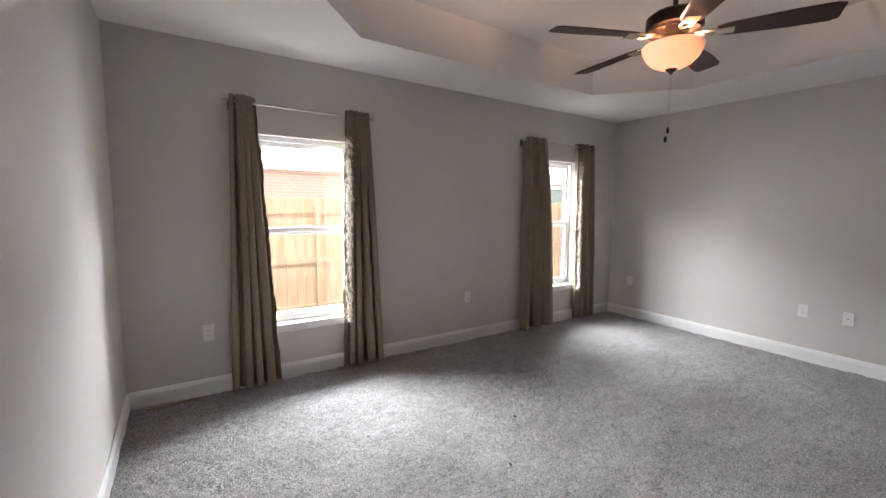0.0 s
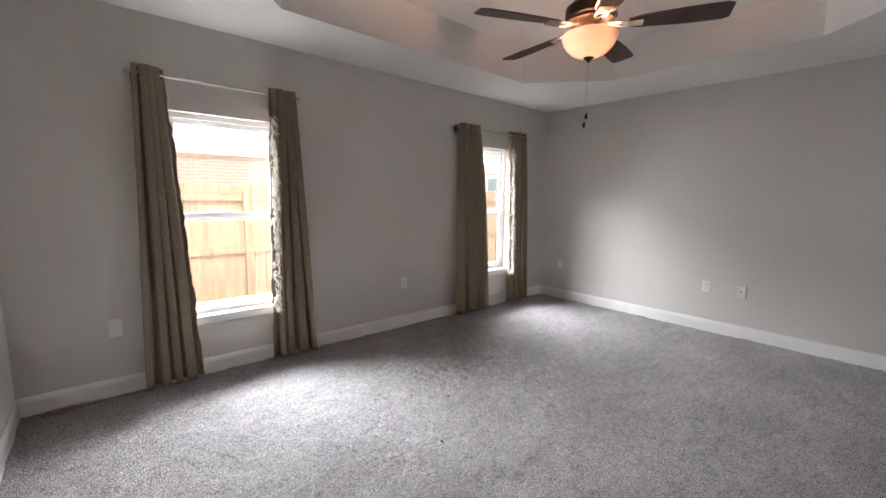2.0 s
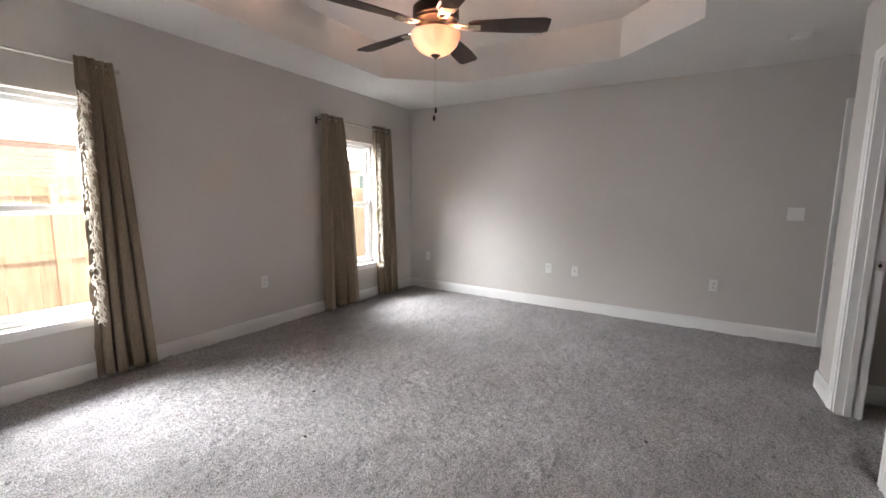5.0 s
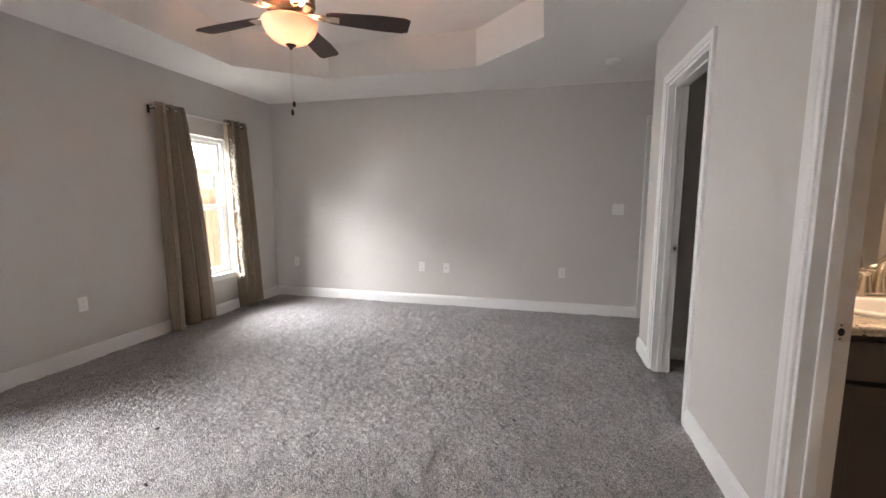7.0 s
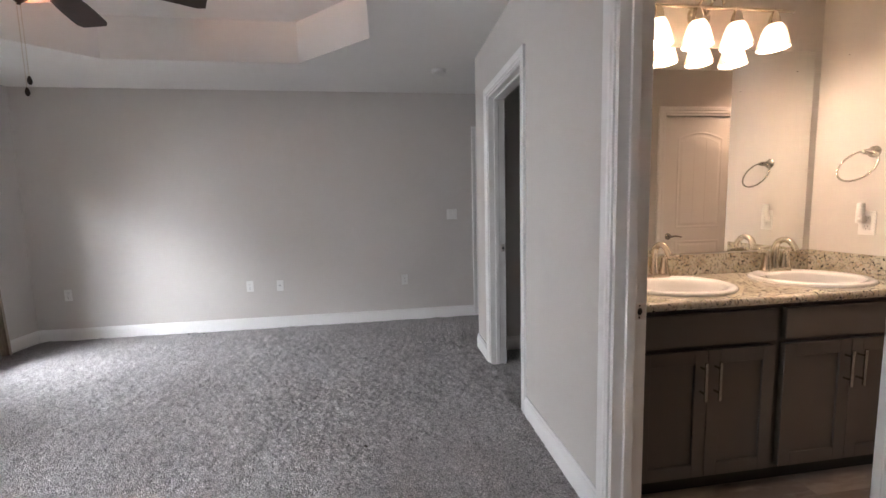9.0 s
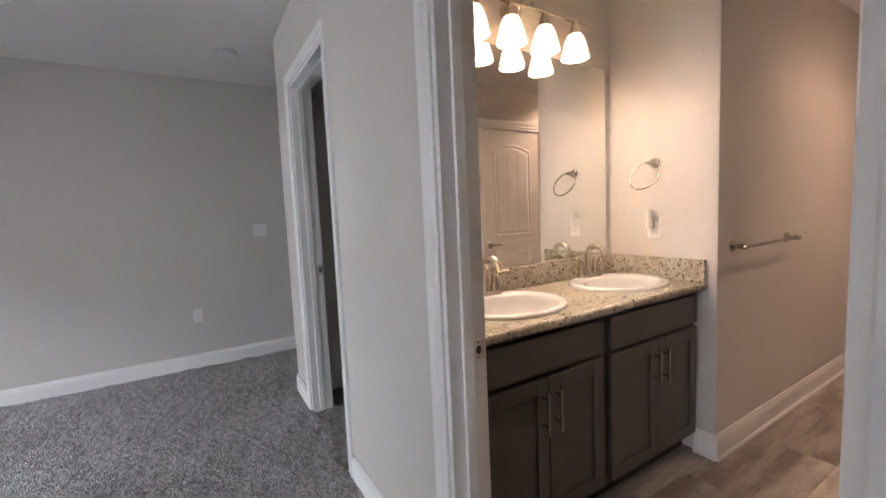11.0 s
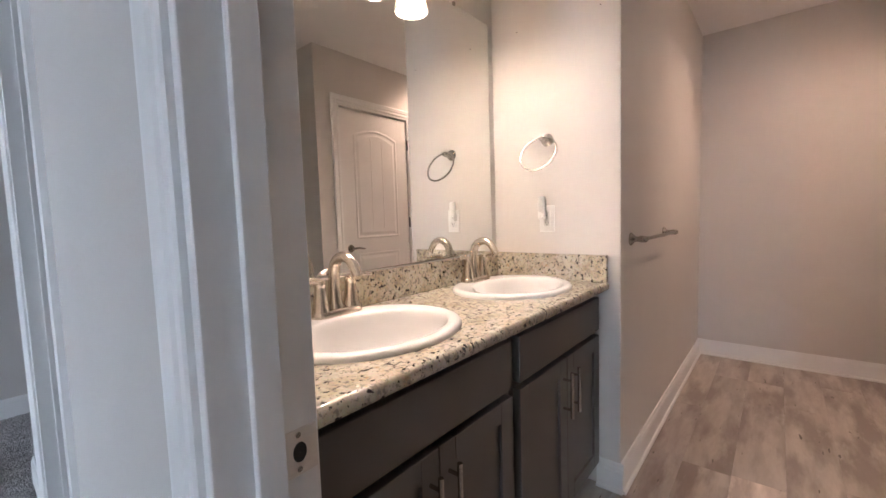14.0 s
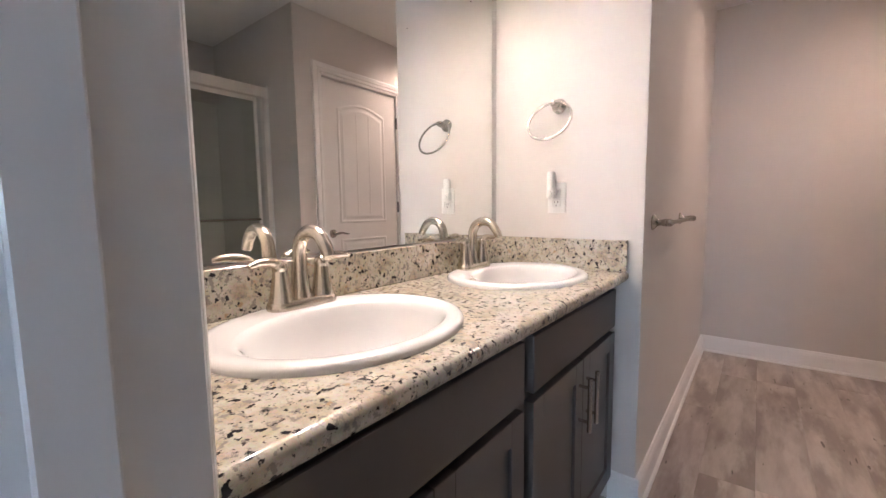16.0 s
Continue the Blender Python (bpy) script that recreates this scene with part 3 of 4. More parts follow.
def panel_relief(w, z0, z1, arch, depth=0.006):
    """A raised field inside a sunk moulding; arch lifts the middle of the top edge."""
    def outline(inset):
        y0, y1, b = 0.13 + inset, w - 0.13 - inset, z0 + inset
        top = [(y0 + (y1 - y0) * k / 16, z1 - inset + arch * math.sin(math.pi * k / 16) ** 1.0 - arch) for k in range(17)]
        return [(y0, b)] + top + [(y1, b)]
    bm = bmesh.new()
    rings = []
    for inset, x in ((0, 0.0005), (0.006, 0.004), (0.014, 0.004), (0.022, 0.0008), (0.030, 0.0008), (0.050, 0.005)):
        rings.append([bm.verts.new((x, y, z)) for y, z in outline(inset)])
    k = len(rings[0])
    for a, b in zip(rings, rings[1:]):
        for i in range(k):
            bm.faces.new((a[i], a[(i + 1) % k], b[(i + 1) % k], b[i]))
    bm.faces.new(rings[-1])
    if arch:
        for k in (1, 2):
            y = 0.18 + (w - 0.36) * k / 3
            box(bm, 0.0045, 0.0062, y - 0.003, y + 0.003, z0 + 0.07, z1 - 0.075, bevel=0.0008, seg=1)
    return bm


def lever(parent, m):
    """A round rose with a curved lever handle."""
    rose = part("rose", lathe([(0.0001, 0.014), (0.018, 0.014), (0.028, 0.009), (0.032, 0.003), (0.032, 0)], 24), M_CHROME, parent, "satin nickel rose", True)
    rose.matrix_local = m @ pose(0, 0, 0, 0, 90, 0)
    pts = [(0.014, 0, 0), (0.042, 0, 0), (0.050, -0.012, 0.002), (0.050, -0.045, 0.006), (0.050, -0.080, -0.002), (0.048, -0.108, -0.006)]
    lv = part("lever", tube(pts, 0.008, 10, taper=[0.009, 0.009, 0.009, 0.008, 0.007, 0.006]), M_CHROME, parent, "curved satin nickel lever", True)
    lv.matrix_local = m


def door_leaf(name, label, w, h, m, hinge_side):
    d = thing(name, label, "door", m)
    part("leaf", panel_door(w, h), M_DOOR, d)
    part("upper_panel", panel_relief(w, 0.98, 1.88, 0.055), M_DOOR, d, "arched raised panel")
    part("lower_panel", panel_relief(w, 0.20, 0.86, 0.0), M_DOOR, d)
    return d


ld = door_leaf("linen_door", "closed white two-panel door with arched upper panel", LD[1] - LD[0] - 0.03, DOOR_H - 0.02, pose(XDOOR - 0.014, LD[0] + 0.015, 0.0), 0)
lever(ld, pose(0, LD[1] - LD[0] - 0.09, 0.905))
for z in (1.80, 1.10, 0.25):
    part("hinge", tube([(0.015, -0.001, z - 0.045), (0.015, -0.001, z + 0.045)], 0.007, 10), M_BRONZE, ld, "dark metal hinge", True)
d4 = thing("door_4", "white moulded casing round the closed bath door", "door frame", kind="structure")
part("jamb", jamb("y", LD[0], LD[1], DOOR_H, XDOOR - T, XDOOR, XDOOR - 0.09), M_TRIM, d4)
part("casing", casing("y", LD[0], LD[1], DOOR_H, XDOOR, 1), M_TRIM, d4)
ed = door_leaf("entry_door", "closed white panelled bedroom entry door", EDOOR[1] - EDOOR[0] - 0.03, DOOR_H - 0.02, pose(XE + 0.02, EDOOR[1] - 0.015, 0, 0, 0, 180), 0)

# ---- windows ----


def window(name, w):
    x0, x1, z0, z1 = w
    win = thing(name, "white vinyl single-hung window, closed, bright daylight behind", "window", kind="structure")
    y0, y1 = YN + 0.075, YN + 0.135
    zm = (z0 + z1) / 2 + 0.01

    def frame_box(name, a, c, d, e, f0, f1, wd, parent, mat=M_VINYL):
        bm = bmesh.new()
        box(bm, a, a + wd, f0, f1, d, e, bevel=0.003, seg=1)
        box(bm, c - wd, c, f0, f1, d, e, bevel=0.003, seg=1)
        box(bm, a + wd, c - wd, f0, f1, d, d + wd, bevel=0.003, seg=1)
        box(bm, a + wd, c - wd, f0, f1, e - wd, e, bevel=0.003, seg=1)
        return part(name, bm, mat, parent)

    frame_box("window_frame", x0, x1, z0 + 0.02, z1, y0, y1, 0.035, win)
    up = frame_box("upper_sash", x0 + 0.035, x1 - 0.035, zm - 0.034, z1 - 0.035, y0 + 0.032, y0 + 0.054, 0.034, win)
    lo = frame_box("lower_sash", x0 + 0.035, x1 - 0.035, z0 + 0.055, zm + 0.028, y0 + 0.006, y0 + 0.030, 0.038, win)
    for sash, a, b, f in ((up, zm - 0.005, z1 - 0.055, y0 + 0.043), (lo, z0 + 0.08, zm - 0.005, y0 + 0.018)):
        pane = part("pane", boxed(x0 + 0.055, x1 - 0.055, f - 0.002, f + 0.002, a, b), M_GLASS, sash, "clear window glass")
        pane.visible_shadow = False
    part("latch", boxed((x0 + x1) / 2 - 0.03, (x0 + x1) / 2 + 0.03, y0 - 0.004, y0 + 0.02, zm + 0.0285, zm + 0.040, bevel=0.003), M_VINYL, lo)
    part("window_sill", boxed(x0 - 0.0, x1 + 0.0, YN - 0.030, y0 + 0.02, z0 - 0.0, z0 + 0.021, bevel=0.006), M_TRIM, win)
    part("apron", boxed(x0 - 0.0, x1 + 0.0, YN - 0.014, YN - 0.001, z0 - 0.045, z0 - 0.001, bevel=0.003), M_TRIM, win)
    return win


window("window_1", W1)
window("window_2", W2)
# ---- bedroom things ----


def curtain_mesh(top0, top1, bot0, bot1, folds, seed, ruffle_side):
    """A hanging panel: pleats that open towards the hem, a soft sway and a frilled inner edge."""
    rnd = random.Random(seed)
    nu, nv = 110, 46
    z1, z0 = 2.105, 0.025
    ph = [rnd.uniform(0, 6.28) for _ in range(6)]
    bm = bmesh.new()
    rows = []
    for j in range(nv + 1):
        v = j / nv
        z = z1 + (z0 - z1) * v
        row = []
        for i in range(nu + 1):
            u = i / nu
            warp = u + 0.035 * math.sin(2 * math.pi * u * 1.5 + ph[0]) + 0.012 * math.sin(5 * v + ph[5] + 9 * u) * v
            e = v ** 0.85
            x = (top0 + (bot0 - top0) * e) * (1 - u) + (top1 + (bot1 - top1) * e) * u
            pitch = abs(top1 - top0 + (bot1 - bot0 - top1 + top0) * e) / folds
            amp = (0.033 + 0.17 * pitch) * (0.85 + 0.20 * math.sin(2.3 * folds * u + ph[1]))
            # round ribs towards the room with narrow deep grooves between
            rib = abs(math.sin(math.pi * folds * warp + 0.5 * ph[2] + 0.25 * math.sin(2.0 * v + ph[3]))) ** 0.85
            y = amp * (1 - 2 * rib) + 0.010 * math.sin(3 * v + ph[4] + 3 * u)
            x += 0.013 * math.sin(4 * math.pi * folds * warp + ph[3])
            edge = (1 - u) if ruffle_side > 0 else u
            if edge > 0.90 and 0.10 < v < 0.90:
                x += 0.007 * math.sin(z * 95 + 2 * math.sin(z * 31)) * (edge - 0.90) * 10 * (-1 if ruffle_side > 0 else 1)
            row.append(bm.verts.new((x, y, z + 0.004 * math.sin(2 * math.pi * folds * warp + ph[2]) * (v > 0.98))))
        rows.append(row)
    for a, b in zip(rows, rows[1:]):
        for i in range(nu):
            bm.faces.new((a[i], a[i + 1], b[i + 1], b[i]))
    return bm


ROD_Y, ROD_Z = YN - 0.085, 2.063


def curtain(label, top0, top1, bot0, bot1, folds, seed, side):
    c = thing("curtain", label, "curtain", group="bedroom curtains")
    p = part("panel", curtain_mesh(top0, top1, bot0, bot1, folds, seed, side), M_CLOTH, c, "", True)
    p.location = (0, ROD_Y, 0)
    mod = p.modifiers.new("cloth", "SOLIDIFY")
    mod.thickness = 0.0025
    for k in range(folds):
        x = top0 + (top1 - top0) * (k + 0.5) / folds
        prof = [(0.020, -0.003), (0.029, -0.003), (0.029, 0.003), (0.020, 0.003), (0.020, -0.003)]
        g = part("grommet", lathe(prof, 20), M_BRONZE, c, "dark metal grommet", True)
        g.matrix_local = pose(x, ROD_Y, ROD_Z, 0, 90, 0) @ pose(0, 0, 0, 55 if k % 2 else -55)
    return c


def fringe(parent, top0, bot0, seed):
    """Pale loose threads along a curtain's inner edge."""
    rnd = random.Random(seed)
    bm = bmesh.new()
    for k in range(330):
        z = rnd.uniform(0.42, 1.90)
        v = (2.105 - z) / 2.08
        x = top0 + (bot0 - top0) * v ** 0.85 + rnd.uniform(-0.012, 0.034)
        y = ROD_Y - 0.062 + rnd.uniform(-0.020, 0.020)
        a, l = rnd.gauss(0, 0.45), rnd.uniform(0.018, 0.055)
        pts = [(x, y, z), (x + 0.5 * l * math.sin(a) + rnd.uniform(-0.003, 0.003), y - 0.006, z - 0.5 * l * math.cos(a)), (x + l * math.sin(a), y - rnd.uniform(0, 0.008), z - l * math.cos(a))]
        tube(pts, 0.002, 5, bm, taper=[0.0038, 0.0034, 0.0014])
    tagged(part("fringe", bm, M_FRINGE, parent, "pale loose fringe threads"), kind="stuff")


curtain("taupe patterned grommet curtain beside a bedroom window", 0.705, 0.850, 0.655, 0.975, 4, 3, -1)
fringe(curtain("taupe patterned grommet curtain with a pale fringed edge", 1.515, 1.700, 1.485, 1.830, 4, 5, 1), 1.515, 1.485, 21)
curtain("taupe patterned grommet curtain beside the corner window", 3.475, 3.765, 3.440, 4.030, 3, 8, -1)
fringe(curtain("taupe fringed grommet curtain hanging near the room corner", 4.265, 4.560, 4.335, 4.690, 3, 12, 1), 4.265, 4.335, 22)


def curtain_rod(x0, x1):
    r = thing("curtain_rod", "slim grey metal curtain rod on wall brackets", "curtain rod", group="curtain rods")
    part("rod", tube([(x0, ROD_Y, ROD_Z), (x1, ROD_Y, ROD_Z)], 0.008, 12), M_ROD, r, "", True)
    for x, s in ((x0, -1), (x1, 1)):
        f = part("finial", lathe([(0.0001, 0.030), (0.010, 0.027), (0.015, 0.016), (0.011, 0.005), (0.008, 0)], 16), M_ROD, r, "", True)
        f.matrix_local = pose(x, ROD_Y, ROD_Z, 0, 90 * s, 0)
        bm = tube([(x - s * 0.02, ROD_Y, ROD_Z - 0.008), (x - s * 0.02, ROD_Y + 0.03, ROD_Z - 0.014), (x - s * 0.02, YN, ROD_Z - 0.014)], 0.005, 8)
        box(bm, x - s * 0.02 - 0.012, x - s * 0.02 + 0.012, YN - 0.004, YN, ROD_Z - 0.05, ROD_Z + 0.02, bevel=0.001, seg=1)
        part("bracket", bm, M_BRONZE, r, "dark wall bracket")
    return r


curtain_rod(0.69, 1.72)
curtain_rod(3.455, 4.585)


def blade_mesh():
    bm = bmesh.new()
    L0, L1 = 0.195, 0.675
    n = 14
    left, right = [], []
    for k in range(n + 1):
        u = k / n
        x = L0 + (L1 - L0) * u
        w = 0.048 + 0.022 * min(1, u * 1.6)
        if u > 0.94:
            w -= 0.016 * ((u - 0.94) / 0.06) ** 2
        if u < 0.08:
            w -= 0.014 * (1 - u / 0.08)
        left.append((x, w))
        right.append((x, -w))
    out = left + right[::-1]
    lo = [bm.verts.new((x, y, -0.003)) for x, y in out]
    hi = [bm.verts.new((x, y, 0.003)) for x, y in out]
    k = len(out)
    for i in range(k):
        bm.faces.new((lo[i], lo[(i + 1) % k], hi[(i + 1) % k], hi[i]))
    for i in range(n):
        for a in (lo, hi):
            bm.faces.new((a[i], a[i + 1], a[k - 2 - i], a[k - 1 - i]))
    return bm


def ceiling_fan():
    f = thing("ceiling_fan", "five-blade dark ceiling fan with lit alabaster bowl", "ceiling fan", pose(FAN[0], FAN[1], 0))
    part("canopy", lathe([(0.0001, ZT), (0.065, ZT), (0.066, ZT - 0.02), (0.050, ZT - 0.055), (0.020, ZT - 0.065), (0.0001, ZT - 0.065)], 32), M_BRONZE, f, "", True)
    part("downrod", tube([(0, 0, ZT - 0.06), (0, 0, 2.40)], 0.013, 16), M_BRONZE, f, "", True)
    part("motor_housing", lathe([(0.0001, 2.425), (0.03, 2.425), (0.045, 2.412), (0.115, 2.400), (0.138, 2.380), (0.140, 2.325), (0.130, 2.318), (0.128, 2.305), (0.085, 2.292), (0.0001, 2.290)], 40), M_BRONZE, f, "dark bronze motor housing", True)
    part("switch_housing", lathe([(0.0001, 2.292), (0.055, 2.292), (0.062, 2.280), (0.062, 2.262), (0.085, 2.252), (0.095, 2.246), (0.0001, 2.246)], 32), M_NICKEL, f, "warm metal light-kit collar", True)
    for k in range(5):
        a = 10.5 + 72 * k
        b = part("blade", blade_mesh(), M_BLADE, f, "dark walnut blade")
        b.matrix_local = pose(0, 0, 2.282, 0, 0, a) @ pose(0, 0, 0, -11)
        bm = bmesh.new()
        for s in (-1, 1):
            tube([(0.085, 0, 2.295), (0.12, s * 0.012, 2.286), (0.17, s * 0.026, 2.276), (0.225, s * 0.024, 2.276)], 0.008, 8, bm)
        box(bm, 0.19, 0.27, -0.034, 0.034, 2.271, 2.277, bevel=0.002, seg=1)
        ir = part("blade_iron", bm, M_NICKEL, f, "metal blade bracket")
        ir.matrix_local = pose(0, 0, 0, 0, 0, a)
    prof = [(0.148, 2.238), (0.152, 2.232), (0.147, 2.211), (0.128, 2.173), (0.098, 2.143), (0.056, 2.122), (0.020, 2.115)]
    inner = [(r - 0.005, z + 0.003) for r, z in prof][::-1]
    part("glass_bowl", lathe(prof + inner + [prof[0]], 48), M_BOWL, f, "glowing alabaster glass bowl", True)
    part("finial", lathe([(0.0001, 2.090), (0.006, 2.091), (0.010, 2.100), (0.022, 2.109), (0.030, 2.116), (0.030, 2.120), (0.0001, 2.121)], 24), M_BRONZE, f, "", True)
    for dx, z in ((0.008, 1.795), (-0.010, 1.745)):
        bm = bmesh.new()
        zz = 2.093
        while zz > z + 0.02:
            bmesh.ops.create_icosphere(bm, subdivisions=1, radius=0.0022, matrix=Matrix.Translation((dx, 0, zz)))
            zz -= 0.0075
        ch = part("pull_chain", bm, M_CHAIN, f, "fine bead pull chain")
        part("fob", lathe([(0.0001, z + 0.022), (0.004, z + 0.018), (0.0085, z + 0.004), (0.0085, z - 0.006), (0.004, z - 0.014), (0.0001, z - 0.016)], 14, Matrix.Translation((dx, 0, 0))), M_BRONZE, ch, "dark wooden fob", True)
    return f


ceiling_fan()


def wall_plate(name, label, category, m, kind, group=""):
    """A cover plate in the plane x-z, its face towards -y."""
    t = thing(name, label, category, m, group)
    w = 0.058 if kind == "switch" else 0.035
    part("cover", boxed(-w, w, -0.006, 0, -0.057, 0.057, bevel=0.004), M_PLATE, t)
    if kind == "outlet":
        for z in (-0.02, 0.02):
            f = part("receptacle", boxed(-0.016, 0.016, -0.0085, -0.004, z - 0.014, z + 0.014, bevel=0.005), M_PLATE, t)
            bm = bmesh.new()
            for x in (-0.006, 0.006):
                box(bm, x - 0.001, x + 0.001, -0.0090, -0.0080, z + 0.000, z + 0.008)
            box(bm, -0.002, 0.002, -0.0090, -0.0080, z - 0.010, z - 0.006)
            # slots are dark boxes on the face, coloured as shaded openings
            part("slots", bm, M_HOLE_SHADE, f)
    elif kind == "jack":
        part("jack", lathe([(0.0001, 0.010), (0.004, 0.010), (0.005, 0.008), (0.005, 0)], 12, pose(0, -0.004, 0, 90)), M_BRONZE, t, "dark coaxial jack", True)
    elif kind == "switch":
        for x in (-0.023, 0.023):
            part("rocker", boxed(x - 0.016, x + 0.016, -0.0095, -0.004, -0.033, 0.033, bevel=0.003), M_PLATE, t)
    for z in ((0.0,) if kind == "outlet" else (-0.045, 0.045)):
        part("screw", lathe([(0.0001, 0.0015), (0.003, 0.001), (0.0035, 0)], 10, pose(0, -0.006, z, 90)), M_PLATE, t)
    return t


for x in (0.515, 2.80):
    wall_plate("wall_outlet", "white duplex outlet low on the window wall", "outlet", pose(x, YN, 0.45), "outlet", "wall outlets")
wall_plate("wall_outlet", "white duplex outlet low on the long wall", "outlet", pose(XE, 1.565, 0.455, 0, 0, 90) @ pose(0, 0, 0, 0, 0, 180), "outlet", "wall outlets")
wall_plate("coax_plate", "white plate with a dark coaxial jack", "wall plate", pose(XE, 1.262, 0.450, 0, 0, -90), "jack")
wall_plate("wall_outlet", "white duplex outlet near the entry nook", "outlet", pose(XE, -0.055, 0.450, 0, 0, -90), "outlet", "wall outlets")
wall_plate("wall_outlet", "white duplex outlet near the room corner", "outlet", pose(XE, 3.27, 0.455, 0, 0, -90), "outlet", "wall outlets")
wall_plate("light_switch", "white double rocker light switch", "light switch", pose(XE, -0.60, 1.155, 0, 0, -90), "switch")

sm = thing("smoke_detector", "round white smoke detector on the low ceiling", "smoke detector", pose(4.42, -0.39, ZC))
part("base", lathe([(0.0001, 0), (0.070, 0), (0.070, -0.010), (0.0001, -0.010)], 32), M_PLATE, sm, "", True)
part("body", lathe([(0.062, -0.010), (0.062, -0.026), (0.050, -0.036), (0.0001, -0.038)], 32), M_PLATE, sm, "", True)

# ---- bath things ----
CT = 0.855          # counter top
CX0, CY0, CY1 = 2.062, -0.775, YWING + 0.002
FX = 2.095          # cabinet door plane
SINKS = (-1.145, -1.850)
SX, SA, SB = 2.335, 0.215, 0.255


def countertop():
    """A slab with two oval cut-outs and an eased front edge."""
    bm = bmesh.new()
    seg = 48
    x0, x1 = CX0, XM - 0.001
    spans = [(CY0 - 0.001, (SINKS[0] + SINKS[1]) / 2, SINKS[0]), ((SINKS[0] + SINKS[1]) / 2, CY1, SINKS[1])]
    for z, flip in ((CT, 0), (CT - 0.032, 1)):
        xf = x0 + (0.014 if z == CT else 0.006)
        for ya, yb, yc in spans:
            ring, rim = [], []
            for k in range(seg):
                a = 2 * math.pi * k / seg
                ca, sa = math.cos(a), math.sin(a)
                ring.append(bm.verts.new((SX + (SA - 0.02) * ca, yc + (SB - 0.02) * sa, z)))
                lim = []
                if abs(ca) > 1e-6:
                    lim.append(((x1 if ca > 0 else xf) - SX) / ca)
                if abs(sa) > 1e-6:
                    lim.append(((ya if sa > 0 else yb) - yc) / sa)
                r = min(lim)
                rim.append(bm.verts.new((SX + r * ca, yc + r * sa, z)))
            for k in range(seg):
                j = (k + 1) % seg
                bm.faces.new((ring[k], ring[j], rim[j], rim[k]))
            corners = [(xf, ya), (x1, ya), (xf, yb), (x1, yb)]
            for cx, cy in corners:
                a = math.atan2(cy - yc, cx - SX) % (2 * math.pi)
                k = int(a / (2 * math.pi / seg)) % seg
                p = bm.verts.new((cx, cy, z))
                bm.faces.new((rim[k], rim[(k + 1) % seg], p))
    # eased front edge
    prof = [(0.014 - 0.014 * math.sin(radians(a)), -0.014 + 0.014 * math.cos(radians(a))) for a in range(0, 91, 15)] + [(0.0, -0.020), (0.002, -0.027), (0.006, -0.032)]
    rows = [[bm.verts.new((x0 + a, y, CT + b)) for a, b in prof] for y in (CY0 - 0.001, CY1)]
    for i in range(len(prof) - 1):
        bm.faces.new((rows[0][i], rows[0][i + 1], rows[1][i + 1], rows[1][i]))
    bmesh.ops.remove_doubles(bm, verts=bm.verts, dist=0.0004)
    return bm


top = thing("vanity_countertop", "speckled beige granite vanity top with backsplash", "countertop")
part("slab", countertop(), M_GRANITE, top, "", True)
part("backsplash", boxed(XM - 0.021, XM - 0.001, CY1 + 0.0205, CY0 - 0.001, CT + 0.0005, CT + 0.107, bevel=0.002, seg=1), M_GRANITE, top)
part("side_splash", boxed(CX0 + 0.004, XM - 0.001, CY1, CY1 + 0.020, CT + 0.0005, CT + 0.107, bevel=0.002, seg=1), M_GRANITE, top)


def sink(y):
    s = thing("bathroom_sink", "white oval porcelain drop-in sink", "sink", pose(SX, y, CT), "vanity sinks")
    seg = 64
    rows = [(1.0, 1.0, -0.002), (1.0, 1.0, 0.006), (0.985, 0.988, 0.011), (0.955, 0.962, 0.0145), (0.90, 0.91, 0.0155), (0.85, 0.855, 0.013)]
    bm = bmesh.new()
    rings = []
    for fa, fb, z in rows:
        rings.append([bm.verts.new((SA * fa * math.cos(2 * math.pi * k / seg), SB * fb * math.sin(2 * math.pi * k / seg), z)) for k in range(seg)])
    # the bowl lies forward, leaving a deck for the tap behind
    for f, z in ((1.03, 0.0125), (1.0, 0.0105), (0.975, 0.0065), (0.952, 0.0), (0.93, -0.010), (0.90, -0.026), (0.85, -0.050), (0.76, -0.080), (0.62, -0.106), (0.44, -0.124), (0.26, -0.132), (0.09, -0.136)):
        rings.append([bm.verts.new((-0.028 + (SA * 0.74) * f * math.cos(2 * math.pi * k / seg), SB * 0.80 * f * math.sin(2 * math.pi * k / seg), z)) for k in range(seg)])
    for a, b in zip(rings, rings[1:]):
        for k in range(seg):
            bm.faces.new((a[k], a[(k + 1) % seg], b[(k + 1) % seg], b[k]))
    bm.faces.new(rings[-1])
    part("basin", bm, M_PORC, s, "", True)
    part("drain", lathe([(0.0001, -0.131), (0.014, -0.131), (0.021, -0.1345), (0.021, -0.136)], 24, Matrix.Translation((-0.028, 0, 0))), M_NICKEL, s, "nickel drain", True)
    return s


